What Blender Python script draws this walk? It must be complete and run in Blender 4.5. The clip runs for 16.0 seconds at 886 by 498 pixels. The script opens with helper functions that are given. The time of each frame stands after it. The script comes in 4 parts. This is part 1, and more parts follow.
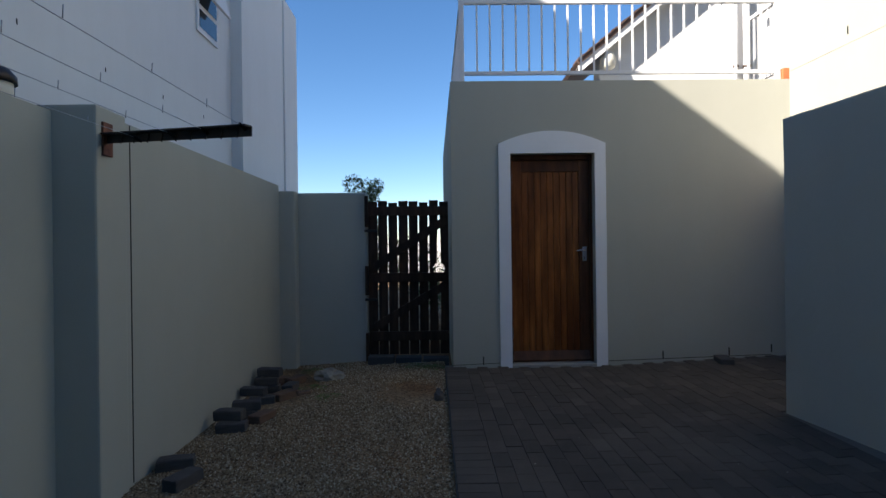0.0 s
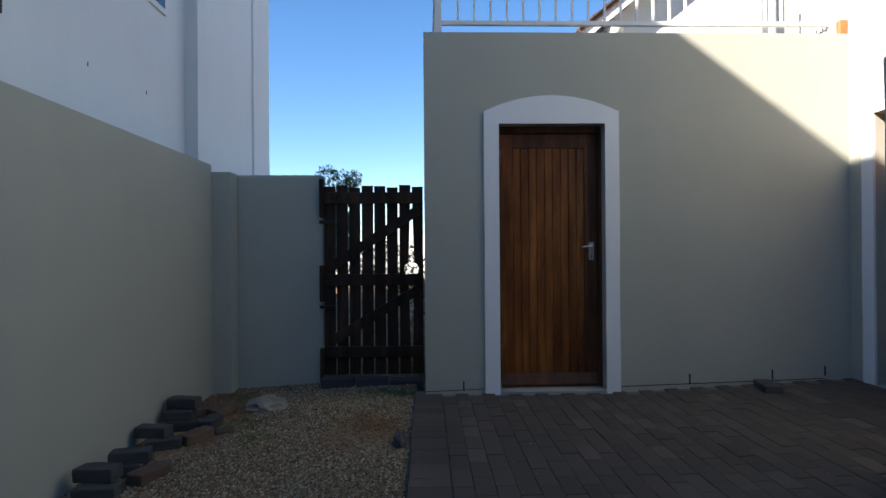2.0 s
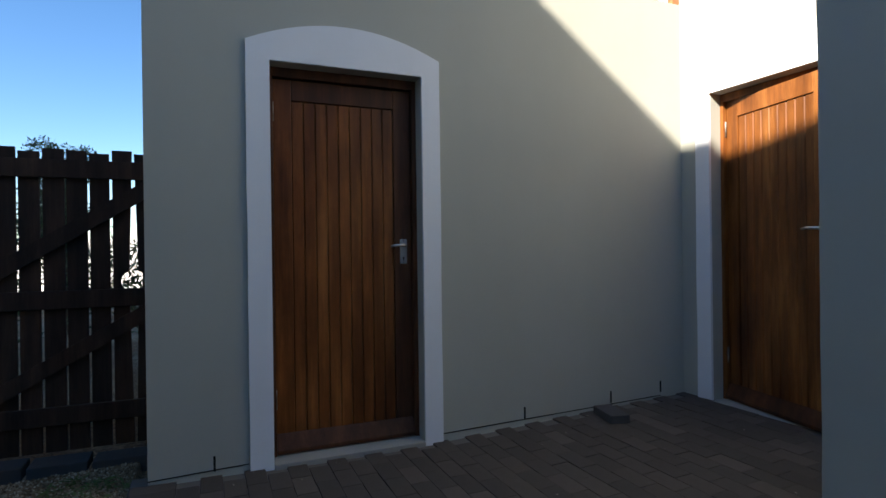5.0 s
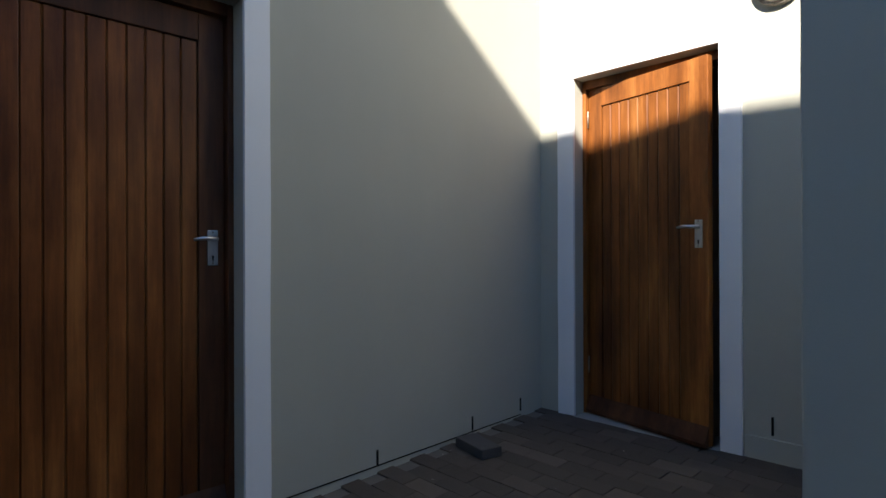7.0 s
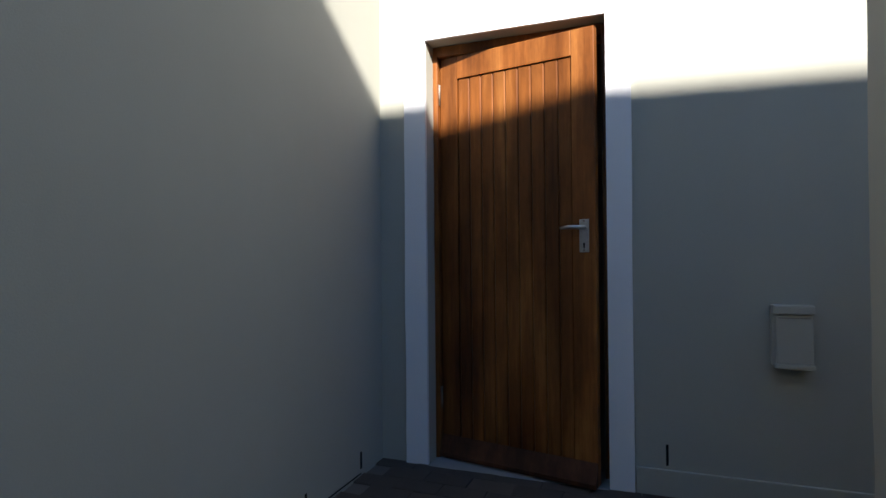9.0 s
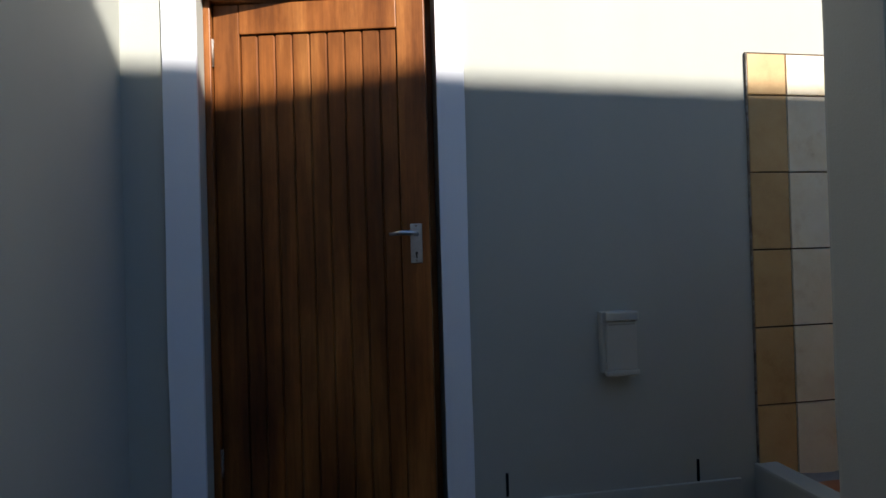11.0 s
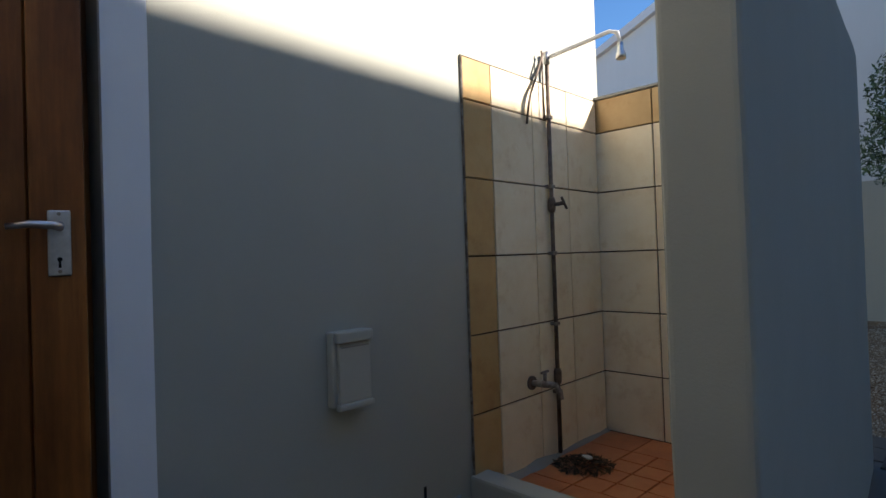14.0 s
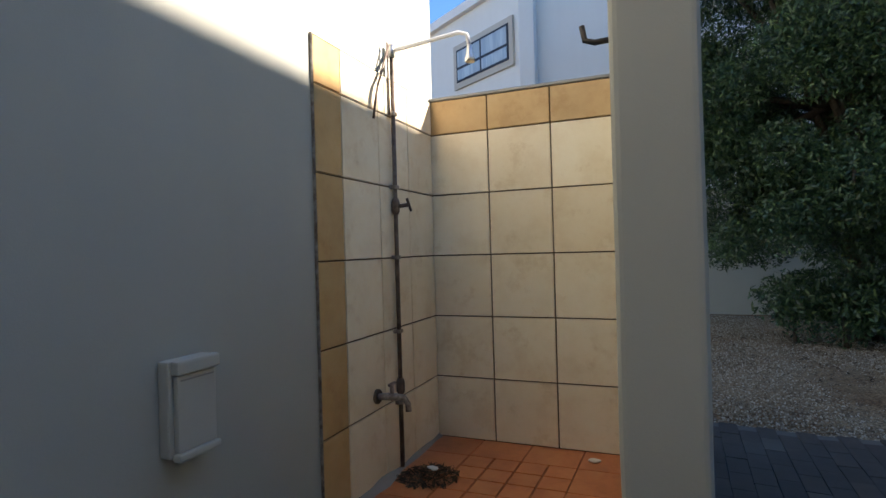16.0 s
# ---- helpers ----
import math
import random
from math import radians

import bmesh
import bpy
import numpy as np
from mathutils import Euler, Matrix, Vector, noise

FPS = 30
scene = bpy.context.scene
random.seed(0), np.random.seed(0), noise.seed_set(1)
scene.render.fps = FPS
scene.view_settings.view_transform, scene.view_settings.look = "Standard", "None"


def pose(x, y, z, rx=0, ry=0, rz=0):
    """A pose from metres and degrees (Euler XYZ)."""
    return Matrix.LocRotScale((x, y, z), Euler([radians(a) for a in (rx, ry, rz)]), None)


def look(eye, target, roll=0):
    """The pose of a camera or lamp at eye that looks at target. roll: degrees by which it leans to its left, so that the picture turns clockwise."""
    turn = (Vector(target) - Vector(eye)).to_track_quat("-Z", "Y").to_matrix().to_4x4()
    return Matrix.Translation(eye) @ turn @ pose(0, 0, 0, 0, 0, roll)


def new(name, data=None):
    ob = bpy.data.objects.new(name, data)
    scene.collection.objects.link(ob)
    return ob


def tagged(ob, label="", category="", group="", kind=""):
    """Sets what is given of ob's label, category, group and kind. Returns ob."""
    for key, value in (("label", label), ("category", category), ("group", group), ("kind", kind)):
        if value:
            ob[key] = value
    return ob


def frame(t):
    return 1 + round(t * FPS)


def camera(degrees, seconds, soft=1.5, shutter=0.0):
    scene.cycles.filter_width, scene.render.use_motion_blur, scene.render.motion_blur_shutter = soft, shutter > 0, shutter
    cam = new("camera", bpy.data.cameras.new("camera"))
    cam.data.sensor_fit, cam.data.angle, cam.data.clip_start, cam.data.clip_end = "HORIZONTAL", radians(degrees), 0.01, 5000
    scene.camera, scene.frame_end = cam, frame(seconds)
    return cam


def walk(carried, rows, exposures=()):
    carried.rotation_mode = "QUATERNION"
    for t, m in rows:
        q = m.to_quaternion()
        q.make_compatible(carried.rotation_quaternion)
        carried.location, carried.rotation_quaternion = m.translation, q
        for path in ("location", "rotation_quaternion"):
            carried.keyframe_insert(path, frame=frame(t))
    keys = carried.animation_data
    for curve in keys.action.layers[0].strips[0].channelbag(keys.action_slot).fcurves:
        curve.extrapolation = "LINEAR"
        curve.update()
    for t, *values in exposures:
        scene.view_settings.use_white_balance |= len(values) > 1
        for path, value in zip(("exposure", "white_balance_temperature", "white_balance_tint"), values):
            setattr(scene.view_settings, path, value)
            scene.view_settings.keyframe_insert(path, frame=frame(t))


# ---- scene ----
cam = camera(76.3, 16.0)
PATH = [
    (0, (0.038, 0.433, 1.141), (0.069, 2.432, 1.14), -0.7),
    (0.5, (0.042, 0.723, 1.127), (0.077, 2.722, 1.126), -0.6),
    (1, (0.054, 1.022, 1.119), (0.096, 3.022, 1.121), -0.5),
    (1.5, (0.137, 1.314, 1.097), (0.19, 3.314, 1.104), -0.4),
    (2, (0.227, 1.576, 1.084), (0.284, 3.575, 1.091), -0.4),
    (2.5, (0.274, 1.863, 1.098), (0.363, 3.861, 1.097), -0.3),
    (3, (0.329, 2.122, 1.121), (0.51, 4.114, 1.102), -0.2),
    (3.5, (0.368, 2.358, 1.15), (0.657, 4.337, 1.115), -0.3),
    (4, (0.327, 2.564, 1.117), (0.81, 4.504, 1.105), -0.2),
    (4.5, (0.359, 2.702, 1.099), (1.023, 4.589, 1.095), -0.3),
    (4.7, (0.412, 2.779, 1.097), (1.116, 4.651, 1.093), -0.5),
    (6.8, (0.63, 3.618, 1.062), (1.945, 5.13, 1.065), -0.3),
    (7, (0.649, 3.716, 1.064), (2.021, 5.172, 1.067), -0.2),
    (7.5, (0.66, 3.97, 1.055), (2.209, 5.234, 1.069), -0.1),
    (8, (0.749, 4.161, 1.042), (2.426, 5.25, 1.066), -0.1),
    (8.2, (0.821, 4.247, 1.047), (2.539, 5.27, 1.068), -0.1),
    (10.5, (1.4, 4.963, 1.097), (3.399, 5.015, 1.114), -1.6),
    (11, (1.506, 5.068, 1.099), (3.487, 4.793, 1.117), -1.6),
    (11.5, (1.637, 5.058, 1.09), (3.568, 4.537, 1.109), -1.8),
    (12, (1.767, 5.087, 1.086), (3.623, 4.342, 1.109), -1.8),
    (12.5, (1.862, 5.124, 1.086), (3.602, 4.139, 1.102), -1.8),
    (13, (1.909, 5.148, 1.09), (3.526, 3.971, 1.106), -1.8),
    (13.5, (1.969, 5.18, 1.093), (3.477, 3.866, 1.115), -2.0),
    (14, (2.069, 5.151, 1.084), (3.49, 3.744, 1.111), -1.9),
    (14.5, (2.179, 5.097, 1.11), (3.503, 3.598, 1.117), -1.6),
    (15, (2.265, 5.114, 1.124), (3.432, 3.49, 1.124), -1.6),
    (15.5, (2.354, 5.141, 1.116), (3.313, 3.385, 1.12), -1.6),
    (16, (2.405, 5.155, 1.11), (3.188, 3.314, 1.113), -1.6),
]
walk(cam, [(t, look(eye, target, roll)) for t, eye, target, roll in PATH], exposures=[(0.0, 1.32, 6750, 14), (1.5, 1.57, 6800, 14), (2.5, 1.77, 6900, 13), (4.5, 1.69, 6850, 13), (7.5, 1.74, 6750, 13), (10.5, 1.15, 6250, 13), (11.5, 1.18, 6300, 13), (13.0, 1.39, 6600, 14), (14.5, 1.58, 6800, 15), (16.0, 2.01, 6950, 16)])

# ---- world, sun ----
SUN_DIR = Vector((1.35, 0.75, -1.0)).normalized()
world = bpy.data.worlds.new("sky")
scene.world = world
world.use_nodes = True
wn = world.node_tree
sky = wn.nodes.new("ShaderNodeTexSky")
sky.sky_type = "NISHITA"
sky.sun_disc = False
sky.sun_elevation = math.asin(-SUN_DIR.z)
sky.sun_rotation = math.atan2(-SUN_DIR.x, -SUN_DIR.y)
sky.air_density = 1.0
sky.altitude = 1200
sky.dust_density = 0.2
sky.ozone_density = 3.0
hsv = wn.nodes.new("ShaderNodeHueSaturation")
hsv.inputs["Saturation"].default_value = 1.2
wn.links.new(sky.outputs[0], hsv.inputs["Color"])
wn.links.new(hsv.outputs[0], wn.nodes["Background"].inputs[0])
wn.nodes["Background"].inputs[1].default_value = 0.083
sun = new("sun", bpy.data.lights.new("sun", "SUN"))
sun.data.energy = 5.0
sun.data.angle = radians(0.53)
sun.data.color = (1.0, 0.94, 0.85)
sun.matrix_world = look((0, 0, 20), Vector((0, 0, 20)) + SUN_DIR)


# ---- materials ----
class Mat:
    """A small helper round one node material."""

    def __init__(self, name, rough=0.8, metal=0.0, spec=0.4):
        self.m = bpy.data.materials.new(name)
        self.m.use_nodes = True
        self.t = self.m.node_tree
        self.b = self.t.nodes["Principled BSDF"]
        self.b.inputs["Roughness"].default_value = rough
        self.b.inputs["Metallic"].default_value = metal
        self.b.inputs["Specular IOR Level"].default_value = spec
        self.pos = self.node("ShaderNodeTexCoord").outputs["Object"]

    def node(self, kind, **sets):
        n = self.t.nodes.new(kind)
        for k, v in sets.items():
            n.inputs[k].default_value = v
        return n

    def link(self, a, b):
        self.t.links.new(a, b)

    def noise(self, scale, detail=4.0, rough=0.6, stretch=None):
        n = self.node("ShaderNodeTexNoise", Scale=scale, Detail=detail, Roughness=rough)
        src = self.pos
        if stretch:
            mp = self.node("ShaderNodeMapping", Scale=stretch)
            self.link(src, mp.inputs[0])
            src = mp.outputs[0]
        self.link(src, n.inputs["Vector"])
        return n.outputs["Fac"]

    def ramp(self, fac, stops):
        r = self.node("ShaderNodeValToRGB")
        e = r.color_ramp.elements
        while len(e) < len(stops):
            e.new(0.5)
        for el, (p, c) in zip(e, stops):
            el.position, el.color = p, (*c, 1)
        self.link(fac, r.inputs[0])
        return r.outputs[0]

    def mix(self, a, b, fac, mode="MIX"):
        n = self.t.nodes.new("ShaderNodeMix")
        n.data_type, n.blend_type = "RGBA", mode
        for sock, v in ((n.inputs[0], fac), (n.inputs[6], a), (n.inputs[7], b)):
            if isinstance(v, bpy.types.NodeSocket):
                self.link(v, sock)
            elif isinstance(v, tuple):
                sock.default_value = (*v, 1)
            else:
                sock.default_value = v
        return n.outputs[2]

    def colour(self, c):
        if isinstance(c, tuple):
            self.b.inputs["Base Color"].default_value = (*c, 1)
        else:
            self.link(c, self.b.inputs["Base Color"])
        return self

    def bump(self, fac, strength=0.3, distance=0.005):
        n = self.node("ShaderNodeBump", Strength=strength, Distance=distance)
        self.link(fac, n.inputs["Height"])
        self.link(n.outputs[0], self.b.inputs["Normal"])
        return self

    def random(self):
        return self.node("ShaderNodeObjectInfo").outputs["Random"]

    def island(self):
        return self.node("ShaderNodeNewGeometry").outputs["Random Per Island"]


def paint(name, c, dirt=0.12, grain=0.25):
    m = Mat(name, 0.85, spec=0.25)
    k = tuple(v * (1 - dirt) for v in c)
    base = m.mix(m.ramp(m.noise(1.3, 5, 0.6), [(0.3, k), (0.7, c)]), tuple(v * 0.93 for v in c), m.noise(9, 6, 0.7))
    streak = m.ramp(m.noise(5, 4, 0.6, (1, 1, 0.12)), [(0.35, (0.94, 0.94, 0.93)), (0.6, (1, 1, 1))])
    m.colour(m.mix(base, streak, 0.3, "MULTIPLY"))
    m.bump(m.mix(m.noise(160, 3, 0.7), m.noise(14, 5, 0.65), 0.45), grain, 0.004)
    return m.m


PLASTER = paint("olive_grey_plaster", (0.430, 0.434, 0.375))
WHITE_PLASTER = paint("off_white_plaster", (0.72, 0.72, 0.70), 0.06)
TRIM_PAINT = paint("white_trim_paint", (0.80, 0.82, 0.84), 0.05, 0.15)
CONCRETE = paint("bare_concrete", (0.34, 0.33, 0.30), 0.3, 0.6)


def wood(name, dark, mid, light, rough=0.52):
    m = Mat(name, rough, spec=0.3)
    g = m.noise(11, 6, 0.6, (1, 1, 0.10))
    fine = m.noise(90, 4, 0.6, (1, 1, 0.04))
    col = m.ramp(g, [(0.28, dark), (0.52, mid), (0.75, light)])
    blot = m.ramp(m.noise(3.2, 6, 0.7, (1, 1, 0.45)), [(0.36, (0.5, 0.45, 0.42)), (0.62, (1.1, 1.08, 1.05))])
    col = m.mix(col, blot, 0.8, "MULTIPLY")
    col = m.mix(col, m.ramp(fine, [(0.35, (0.6, 0.55, 0.5)), (0.6, (1, 1, 1))]), 0.4, "MULTIPLY")
    isl = m.ramp(m.random(), [(0.0, (0.72, 0.70, 0.68)), (1.0, (1.12, 1.08, 1.02))])
    m.colour(m.mix(col, isl, 0.8, "MULTIPLY"))
    m.bump(fine, 0.2, 0.002)
    return m.m


DOOR_WOOD = wood("varnished_meranti", (0.10, 0.032, 0.009), (0.245, 0.088, 0.022), (0.46, 0.195, 0.055), 0.36)
# the door wood again with all its tones darkened, for the front door
DARKER_DOOR_WOOD = wood("darker_varnished_meranti", (0.085, 0.026, 0.008), (0.20, 0.067, 0.018), (0.365, 0.142, 0.042), 0.40)
FRAME_WOOD = wood("dark_stained_frame_wood", (0.05, 0.018, 0.008), (0.11, 0.04, 0.016), (0.18, 0.07, 0.028))
GATE_WOOD = wood("weathered_dark_gate_wood", (0.032, 0.017, 0.011), (0.072, 0.038, 0.024), (0.13, 0.07, 0.042), 0.75)


def tile_mat(name, a, b, c):
    m = Mat(name, 0.35, spec=0.45)
    # every tile takes its own piece of the marbling
    shift = m.node("ShaderNodeVectorMath")
    shift.operation = "SCALE"
    shift.inputs[0].default_value = (31.0, 17.0, 47.0)
    m.link(m.random(), shift.inputs["Scale"])
    add = m.node("ShaderNodeVectorMath")
    m.link(m.pos, add.inputs[0])
    m.link(shift.outputs[0], add.inputs[1])
    m.pos = add.outputs[0]
    cloud = m.noise(5.0, 7, 0.68)
    vein = m.noise(7.0, 6, 0.7)
    col = m.ramp(cloud, [(0.3, a), (0.5, b), (0.72, c)])
    col = m.mix(col, m.ramp(vein, [(0.55, (1, 1, 1)), (0.66, (0.80, 0.72, 0.60)), (0.72, (0.95, 0.93, 0.88))]), 0.55, "MULTIPLY")
    m.colour(m.mix(col, m.ramp(m.random(), [(0, (0.93, 0.90, 0.85)), (1, (1.05, 1.05, 1.04))]), 0.9, "MULTIPLY"))
    m.bump(m.noise(30, 4), 0.08, 0.002)
    return m.m


TILE_BEIGE = tile_mat("marbled_beige_tile", (0.74, 0.63, 0.44), (0.82, 0.73, 0.55), (0.86, 0.79, 0.63))
TILE_OCHRE = tile_mat("ochre_tile", (0.45, 0.285, 0.12), (0.52, 0.345, 0.155), (0.57, 0.395, 0.195))
TERRACOTTA = tile_mat("terracotta_tile", (0.40, 0.12, 0.045), (0.52, 0.17, 0.065), (0.58, 0.24, 0.10))
GROUT = paint("dark_grout", (0.10, 0.065, 0.035), 0.4)
FLOOR_GROUT = paint("floor_grout", (0.40, 0.20, 0.115), 0.3)


def paver_mat(name, who):
    m = Mat(name, 0.9, spec=0.25)
    rnd = m.random() if who == "object" else m.island()
    col = m.ramp(rnd, [(0, (0.074, 0.062, 0.054)), (0.5, (0.086, 0.073, 0.063)), (0.9, (0.098, 0.083, 0.070)), (1, (0.125, 0.105, 0.088))])
    col = m.mix(col, m.ramp(m.noise(0.9, 6, 0.65), [(0.35, (0.68, 0.66, 0.64)), (0.7, (1.25, 1.2, 1.1))]), 0.9, "MULTIPLY")
    m.colour(m.mix(col, (0.14, 0.11, 0.08), m.ramp(m.noise(6, 7, 0.7), [(0.55, (0, 0, 0)), (0.8, (0.45, 0.45, 0.45))])))
    m.bump(m.noise(120, 4, 0.7), 0.5, 0.004)
    return m.m


PAVER = paver_mat("charcoal_concrete_paver", "object")
PAVER_STUFF = paver_mat("charcoal_concrete_paver_far", "island")

_g = Mat("gravelly_earth", 0.95, spec=0.2)
_e = _g.ramp(_g.noise(0.8, 6, 0.65), [(0.36, (0.16, 0.085, 0.04)), (0.5, (0.23, 0.155, 0.09)), (0.65, (0.30, 0.23, 0.15))])
_v = _g.node("ShaderNodeTexVoronoi", Scale=70.0)
_g.link(_g.pos, _v.inputs["Vector"])
_g.colour(_g.mix(_e, _g.ramp(_v.outputs["Color"], [(0.2, (0.45, 0.42, 0.4)), (0.8, (1.5, 1.45, 1.35))]), 0.8, "MULTIPLY"))
_g.bump(_v.outputs["Distance"], 0.9, 0.012)
EARTH = _g.m

_g = Mat("pale_gravel_stones", 0.85, spec=0.3)
_g.colour(_g.mix(_g.ramp(_g.island(), [(0, (0.10, 0.065, 0.035)), (0.35, (0.24, 0.165, 0.09)), (0.7, (0.36, 0.27, 0.17)), (1, (0.60, 0.53, 0.40))]), (0.6, 0.55, 0.5), _g.noise(40), "MULTIPLY"))
GRAVEL = _g.m
_g = Mat("pale_beige_gravel_stones", 0.85, spec=0.3)
_g.colour(_g.mix(_g.ramp(_g.island(), [(0, (0.12, 0.085, 0.05)), (0.35, (0.25, 0.19, 0.125)), (0.75, (0.38, 0.31, 0.22)), (1, (0.60, 0.54, 0.44))]), (0.75, 0.72, 0.68), _g.noise(40), "MULTIPLY"))
PALE_GRAVEL = _g.m


def metal(name, c, rough, rust=None):
    m = Mat(name, rough, 1.0 if not rust else 0.3, 0.5)
    m.colour(m.ramp(m.noise(25, 6, 0.7), [(0.38, rust or tuple(v * 0.8 for v in c)), (0.6, c)]))
    m.bump(m.noise(80, 4), 0.15, 0.002)
    return m.m


STEEL = metal("satin_steel", (0.62, 0.62, 0.63), 0.32)
PIPE_METAL = metal("tarnished_copper_pipe", (0.16, 0.12, 0.09), 0.55, (0.075, 0.05, 0.035))
TAP_METAL = metal("limescaled_brass_tap", (0.36, 0.33, 0.29), 0.5, (0.14, 0.10, 0.07))
BLACK_METAL = metal("black_painted_angle_iron", (0.02, 0.02, 0.022), 0.5, (0.035, 0.025, 0.02))
CHROME = metal("dulled_chrome", (0.66, 0.65, 0.63), 0.35)
RUST = metal("rusty_plate", (0.22, 0.09, 0.05), 0.8, (0.12, 0.045, 0.03))
RAIL_PAINT = paint("white_railing_paint", (0.75, 0.75, 0.76), 0.05, 0.1)
PLASTIC = paint("grey_white_plastic", (0.49, 0.48, 0.41), 0.1, 0.08)
LAMP_GLASS = paint("frosted_lamp_glass", (0.72, 0.70, 0.60), 0.05, 0.05)
BLACK = paint("black_slot", (0.006, 0.006, 0.006), 0.1, 0.1)
WIRE = metal("galvanised_wire", (0.45, 0.45, 0.46), 0.4)
STONE = paint("pale_rough_stone", (0.36, 0.32, 0.26), 0.65, 1.0)
BRICK_GREY = paint("grey_paver_brick", (0.085, 0.080, 0.078), 0.45, 0.8)
BRICK_BROWN = paint("brown_paver_brick", (0.16, 0.10, 0.07), 0.4, 0.8)
ROOF = paint("dark_roof_tile", (0.13, 0.085, 0.07), 0.4, 0.6)
FASCIA = paint("brown_fascia", (0.10, 0.05, 0.03), 0.3, 0.3)
SURROUND = paint("greige_window_surround", (0.50, 0.47, 0.42), 0.1, 0.2)
WIN_FRAME = paint("dark_blue_grey_window_frame", (0.045, 0.055, 0.075), 0.1, 0.1)
WHITE_FRAME = paint("white_window_frame", (0.75, 0.75, 0.75), 0.05, 0.1)
_g = Mat("window_glass", 0.05, 0.0, 0.9)
_g.colour((0.02, 0.025, 0.03))
GLASS = _g.m
_g = Mat("curtained_window_glass", 0.08, 0.0, 0.8)
_g.colour(_g.ramp(_g.noise(9, 3, 0.5, (1, 1, 0.1)), [(0.4, (0.30, 0.36, 0.40)), (0.6, (0.42, 0.47, 0.50))]))
CURTAIN_GLASS = _g.m
_g = Mat("bark", 0.9, spec=0.2)
_g.colour(_g.ramp(_g.noise(18, 6, 0.7, (1, 1, 0.2)), [(0.3, (0.05, 0.035, 0.022)), (0.7, (0.13, 0.10, 0.07))]))
_g.bump(_g.noise(40, 5), 0.7, 0.01)
BARK = _g.m
_g = Mat("dark_green_leaf", 0.42, spec=0.5)
_g.colour(_g.ramp(_g.island(), [(0, (0.018, 0.040, 0.014)), (0.6, (0.042, 0.085, 0.026)), (1, (0.11, 0.17, 0.055))]))
LEAF = _g.m
_g = Mat("dry_leaf_litter", 0.9, spec=0.2)
_g.colour(_g.ramp(_g.island(), [(0, (0.03, 0.02, 0.012)), (0.7, (0.09, 0.06, 0.035)), (1, (0.16, 0.11, 0.07))]))
LITTER = _g.m
_g = Mat("grass_blade", 0.7, spec=0.2)
_g.colour(_g.ramp(_g.island(), [(0, (0.06, 0.09, 0.02)), (1, (0.16, 0.18, 0.06))]))
GRASS = _g.m
PAPER = paint("white_paper_scrap", (0.75, 0.74, 0.70), 0.05, 0.2)


# ---- building helpers ----
def box(bm, x0, x1, y0, y1, z0, z1, bevel=0.0, seg=2):
    v = [bm.verts.new(p) for p in ((x0, y0, z0), (x1, y0, z0), (x1, y1, z0), (x0, y1, z0), (x0, y0, z1), (x1, y0, z1), (x1, y1, z1), (x0, y1, z1))]
    f = [bm.faces.new([v[i] for i in q]) for q in ((0, 3, 2, 1), (4, 5, 6, 7), (0, 1, 5, 4), (1, 2, 6, 5), (2, 3, 7, 6), (3, 0, 4, 7))]
    if bevel:
        edges = list({e for q in f for e in q.edges})
        bmesh.ops.bevel(bm, geom=edges, offset=bevel, segments=seg, profile=0.6, affect="EDGES", clamp_overlap=True)
    return bm


def boxed(x0, x1, y0, y1, z0, z1, bevel=0.0, seg=2):
    return box(bmesh.new(), x0, x1, y0, y1, z0, z1, bevel, seg)


def tube(bm, pts, r, n=10):
    """A round bar along the points, capped."""
    pts = [Vector(p) for p in pts]
    rings = []
    for i, p in enumerate(pts):
        d = (pts[min(i + 1, len(pts) - 1)] - pts[max(i - 1, 0)]).normalized()
        a = d.orthogonal().normalized() if not rings else (side - d * side.dot(d)).normalized()
        side = a
        b = d.cross(a)
        rr = r[i] if isinstance(r, (list, tuple)) else r
        rings.append([bm.verts.new(p + (a * math.cos(k * math.tau / n) + b * math.sin(k * math.tau / n)) * rr) for k in range(n)])
    for a, b in zip(rings, rings[1:]):
        for k in range(n):
            bm.faces.new((a[k], a[(k + 1) % n], b[(k + 1) % n], b[k])).smooth = True
    bm.faces.new(rings[0][::-1])
    bm.faces.new(rings[-1])
    return bm


def tubed(pts, r, n=10):
    return tube(bmesh.new(), pts, r, n)


def prism(outline, y0, y1):
    """A flat outline in x and z, given depth along y."""
    bm = bmesh.new()
    a = [bm.verts.new((x, y0, z)) for x, z in outline]
    b = [bm.verts.new((x, y1, z)) for x, z in outline]
    bm.faces.new(a)
    bm.faces.new(b[::-1])
    for i in range(len(a)):
        j = (i + 1) % len(a)
        bm.faces.new((a[j], a[i], b[i], b[j]))
    bmesh.ops.recalc_face_normals(bm, faces=bm.faces)
    return bm


def part(name, bm, material, parent=None, label="", m=None):
    """Links a bmesh as one mesh object under a thing or a part."""
    data = bpy.data.meshes.new(name)
    bm.normal_update()
    bm.to_mesh(data)
    bm.free()
    data.materials.append(material)
    ob = new(name, data)
    if parent:
        ob.parent = parent
    if m is not None:
        ob.matrix_basis = m
    return tagged(ob, label)


def thing(name, label, category, m=None, group="", kind=""):
    ob = new(name)
    if m is not None:
        ob.matrix_basis = m
    return tagged(ob, label, category, group, kind)


def rough_bm(bm, amount, scale, seed=0.0):
    for v in bm.verts:
        n = noise.noise_vector(v.co * scale + Vector((seed, seed * 1.7, seed * 0.6)))
        v.co += n * amount
    return bm


